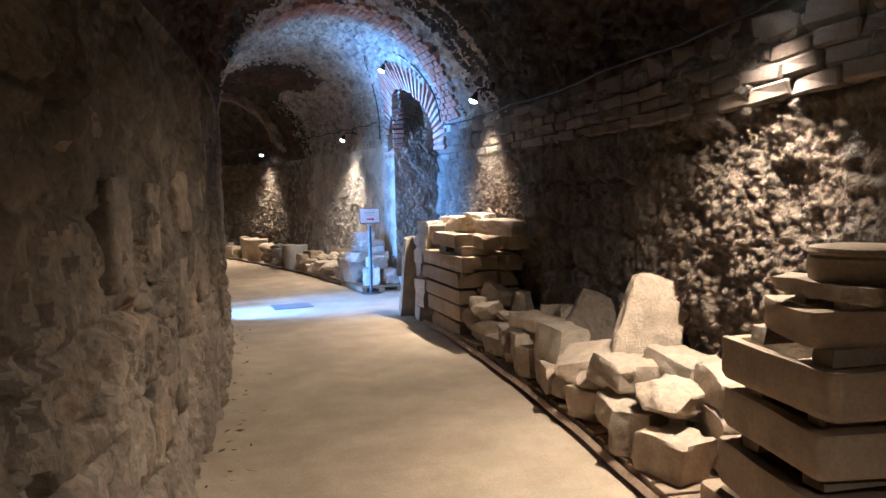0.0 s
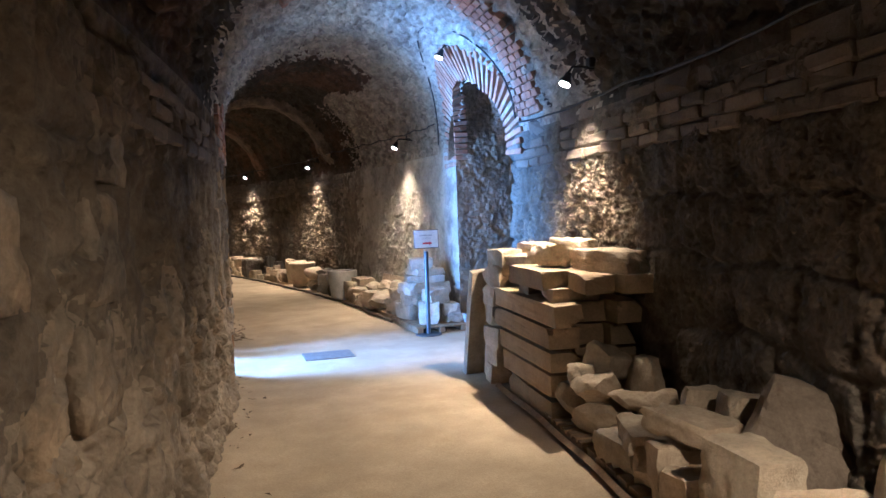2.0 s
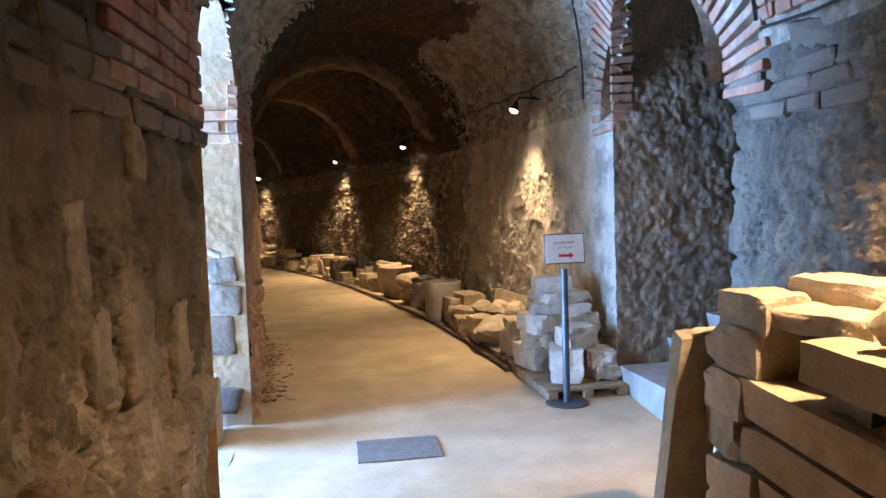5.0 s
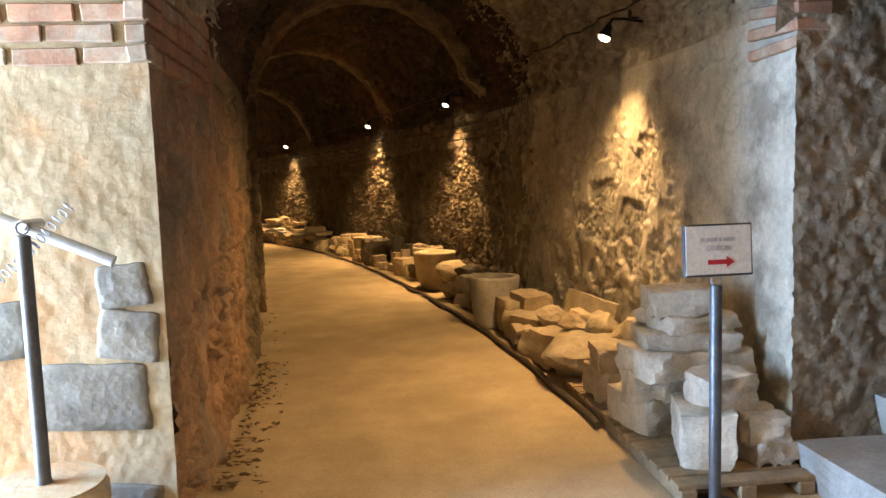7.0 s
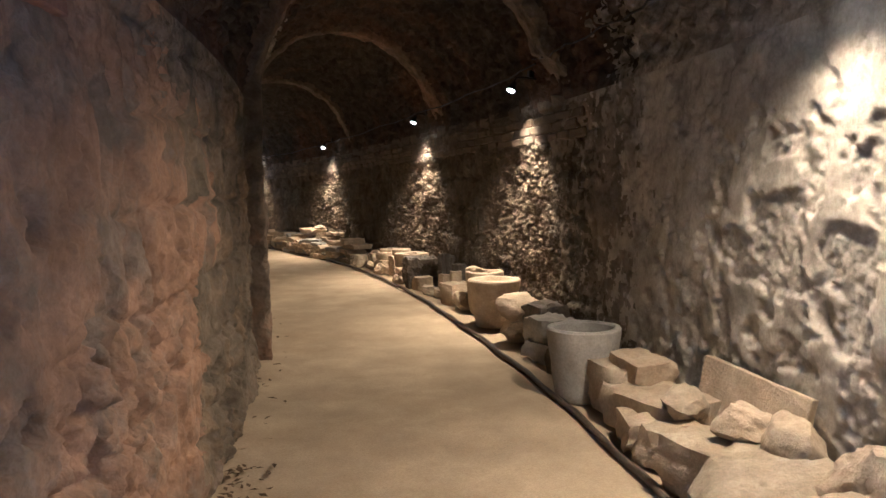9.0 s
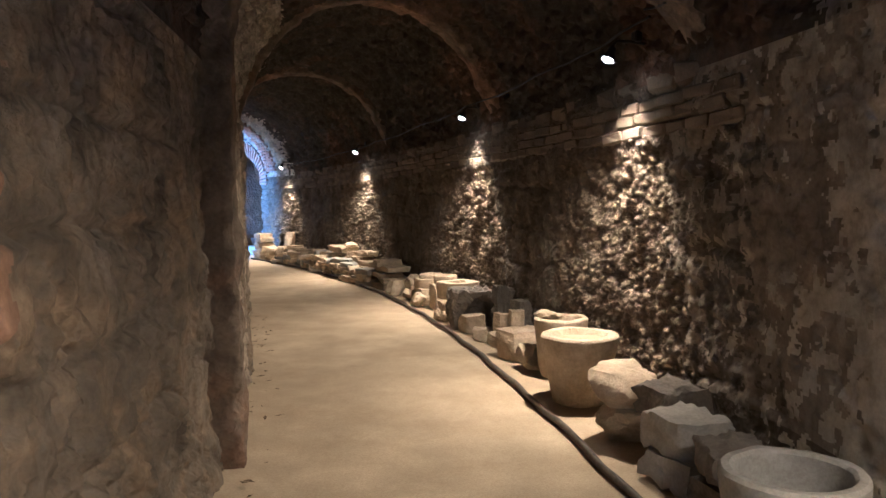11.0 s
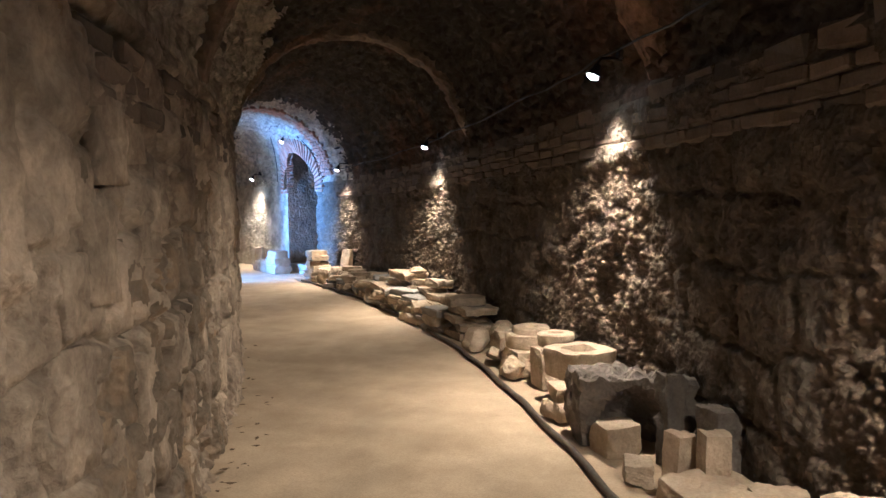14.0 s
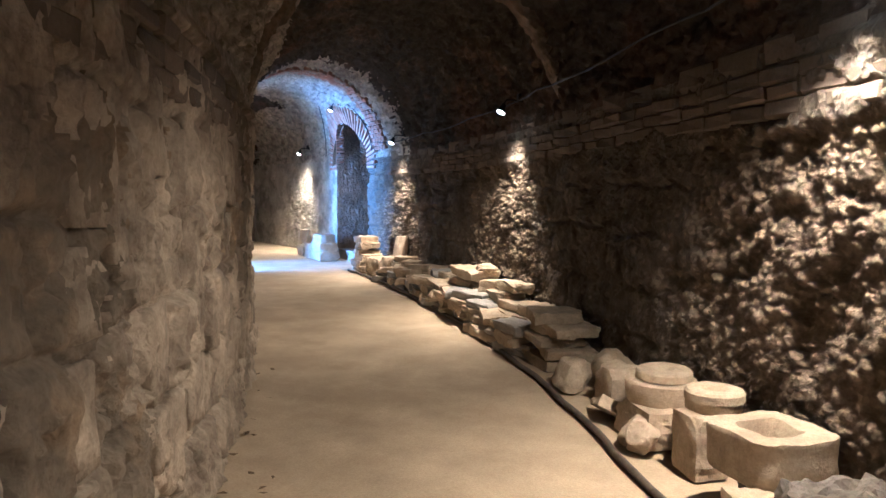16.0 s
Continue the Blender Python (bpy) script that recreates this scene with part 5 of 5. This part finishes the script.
rng = random.Random(21)
course = variants("stone", M_DRESSED, (0.09, 0.29, 0.075), 8, 0.02, 0.012, 1)
upper = variants("stone", M_DRESSED, (0.10, 0.40, 0.17), 6, 0.04, 0.03, 2)
for lo, hi in ((-17.0, -3.6), (9.0, 35.8)):
    for row, z in enumerate((1.785, 1.866, 1.947)):
        a = lo + 0.27 * (row % 2)
        while a < hi:
            w = rng.uniform(0.8, 1.12)
            a += 0.29 * w / radians(1) / R_OUT / 2
            m = at(R_OUT + 0.026 + rng.uniform(-0.012, 0.012), a, z + rng.uniform(-0.004, 0.004), rng.uniform(-1.5, 1.5))
            piece("stone", rng.choice(course), outer, m @ Matrix.Diagonal((1, w * 0.98, 1, 1)))
            a += (0.29 * w / 2 + 0.008) / radians(1) / R_OUT
    a = lo
    while a < hi:
        w = rng.uniform(0.7, 1.1)
        a += 0.4 * w / radians(1) / R_OUT / 2
        m = at(R_OUT + 0.05 + rng.uniform(-0.015, 0.015), a, 2.075 + rng.uniform(-0.01, 0.01), rng.uniform(-2, 2))
        piece("stone", rng.choice(upper), outer, m @ Matrix.Diagonal((1, w * 0.97, rng.uniform(0.9, 1.05), 1)))
        a += (0.4 * w / 2 + 0.012) / radians(1) / R_OUT

# arches of brick over the niches
ring_brick = variants("brick", M_BRICK, (0.16, 0.05, 0.40), 6, 0.008, 0.005, 3)
for m0 in MODULES:
    for k in range(41):
        t = -0.12 + (math.pi + 0.24) * k / 40
        ct, st = math.cos(t), math.sin(t)
        u, z = (NICHE_HALF + 0.19) * ct, NICHE_SPRING + (NICHE_RISE + 0.19) * st
        if z < 1.9:
            continue
        rr = vault_r(z) + 0.045
        lean = math.degrees(math.asin(max(0.0, min(1, (z - SPRING) / HALF)))) * 0.8 if z > SPRING else 0
        m = at(rr, m0 + math.degrees(u / R_OUT), z, rng.uniform(-2, 2)) @ Matrix.Rotation(radians(-lean * st), 4, "Y") @ Matrix.Rotation(t - math.pi / 2, 4, "X")
        piece("brick", rng.choice(ring_brick), vault, m @ Matrix.Diagonal((1, 1, rng.uniform(0.9, 1.05), 1)))

# brick bands across the vault beside the niches
band = variants("brick", M_BRICK, (0.06, 0.115, 0.062), 8, 0.008, 0.005, 4)
for base, n in ((-4.6, 4), (36.3, 4)):
    for row in range(40):
        t = 0.12 + row * 0.07 / HALF
        for c in range(n):
            a = base + (c + 0.5 * (row % 2)) * 0.125 / radians(1) / R_MID
            m = at(R_MID + (HALF + 0.008 + rng.uniform(-0.008, 0.006)) * math.cos(t), a, SPRING + (HALF + 0.008) * math.sin(t), 0) @ Matrix.Rotation(-t, 4, "Y") @ Matrix.Rotation(radians(rng.uniform(-3, 3)), 4, "X")
            piece("brick", rng.choice(band), vault, m)

# brick courses and set stones at the doorway
jamb_brick = variants("brick", M_BRICK, (0.24, 0.07, 0.062), 8, 0.008, 0.005, 5)
set_stone = []
for k in range(4):
    bm = bm_stone(0.3, 0.05, 0.26, 900 + k, 0.006, 0.4, cuts=9, hew=1.3)
    me = bpy.data.meshes.new("stone")
    bm.to_mesh(me)
    bm.free()
    me.materials.append(M_SET)
    me.polygons.foreach_set("use_smooth", [True] * len(me.polygons))
    set_stone.append(me)
jamb = bpy.data.objects["wall_door_1"]
near = bpy.data.objects["wall_door_2"]
for owner, ang, side in ((jamb, MODULES[0] + DOOR_TO, 1), (near, MODULES[0] + DOOR_FROM, -1)):
    for row in range(7):
        z = 1.86 + 0.074 * row
        for c in range(6 if row < 3 else 3):
            r = R_IN - 0.10 - 0.25 * c - 0.125 * (row % 2) + (0.02 if row < 3 else -0.02)
            m = at(r, ang, z + rng.uniform(-0.003, 0.003), rng.uniform(-1.5, 1.5)) @ Matrix.Translation((0, side * (0.015 + rng.uniform(-0.006, 0.006)), 0))
            piece("brick", rng.choice(jamb_brick), owner, m @ Matrix.Diagonal((rng.uniform(0.93, 1.0), 1, 1, 1)))
        for c in range(5 if row < 5 else 2):
            m = at(R_IN - 0.005 + rng.uniform(-0.006, 0.006), ang + side * (0.14 + 0.06 * (row % 2) + 0.5 * c), z, 90 + rng.uniform(-2, 2))
            piece("brick", rng.choice(jamb_brick), inner, m)
for r, z, w, h in ((27.68, 0.62, 1.3, 0.95), (27.81, 0.88, 0.7, 0.7), (27.82, 1.08, 0.6, 0.6), (27.34, 0.9, 1.0, 0.75), (27.12, 1.13, 0.8, 0.55), (27.74, 0.24, 1.0, 0.6)):
    m = at(r, MODULES[0] + DOOR_TO, z, 0) @ Matrix.Translation((0, 0.011, -0.13)) @ Matrix.Rotation(radians(rng.uniform(-8, 8)), 4, "Y")
    piece("stone", rng.choice(set_stone), jamb, m @ Matrix.Diagonal((w, 1, h, 1)))

# stones showing through the plaster of the inner wall, and its levelling courses
wall_stone = []
for k in range(6):
    bm = bm_stone(0.07, 0.26, 0.28, 950 + k, 0.012, 0.5, cuts=5, hew=0.35)
    me = bpy.data.meshes.new("stone")
    bm.to_mesh(me)
    bm.free()
    me.materials.append(M_IN_PALE if k % 2 else M_IN)
    for f in me.polygons:
        f.use_smooth = True
    wall_stone.append(me)
for lo, hi, chance in ((-17.0, -4.0, 0.2), (11.5, 25.0, 0.66)):
    a = lo
    while a < hi:
        z = 0.25 + rng.uniform(0, 0.2)
        while z < 1.6:
            h = rng.uniform(0.7, 1.25)
            if rng.random() < chance:
                m = at(R_IN - (0.023 if a > 10 else 0.026) + rng.uniform(-0.012, 0.008), a + rng.uniform(-0.3, 0.3), z, rng.uniform(-3, 3)) @ Matrix.Rotation(radians(rng.uniform(-6, 6)), 4, "X")
                piece("stone", rng.choice(wall_stone[1::2] if a > 10 else wall_stone[::2]), inner, m @ Matrix.Diagonal((1, rng.uniform(0.6, 1.3), h, 1)))
            z += 0.26 * h + 0.07
        a += rng.uniform(0.6, 0.85)
for lo, hi in ((-12.5, -3.4), (13.0, 22.0)):
    for row, z in enumerate((1.76, 1.845, 1.93)):
        a = lo + 0.27 * (row % 2)
        while a < hi:
            w = rng.uniform(0.75, 1.1)
            a += 0.29 * w / radians(1) / R_IN / 2
            m = at(R_IN - 0.028 + rng.uniform(-0.012, 0.008), a, z + rng.uniform(-0.006, 0.006), rng.uniform(-2, 2))
            piece("stone", rng.choice(course), inner, m @ Matrix.Diagonal((1, w * 0.97, 1, 1)))
            a += (0.29 * w / 2 + 0.01) / radians(1) / R_IN
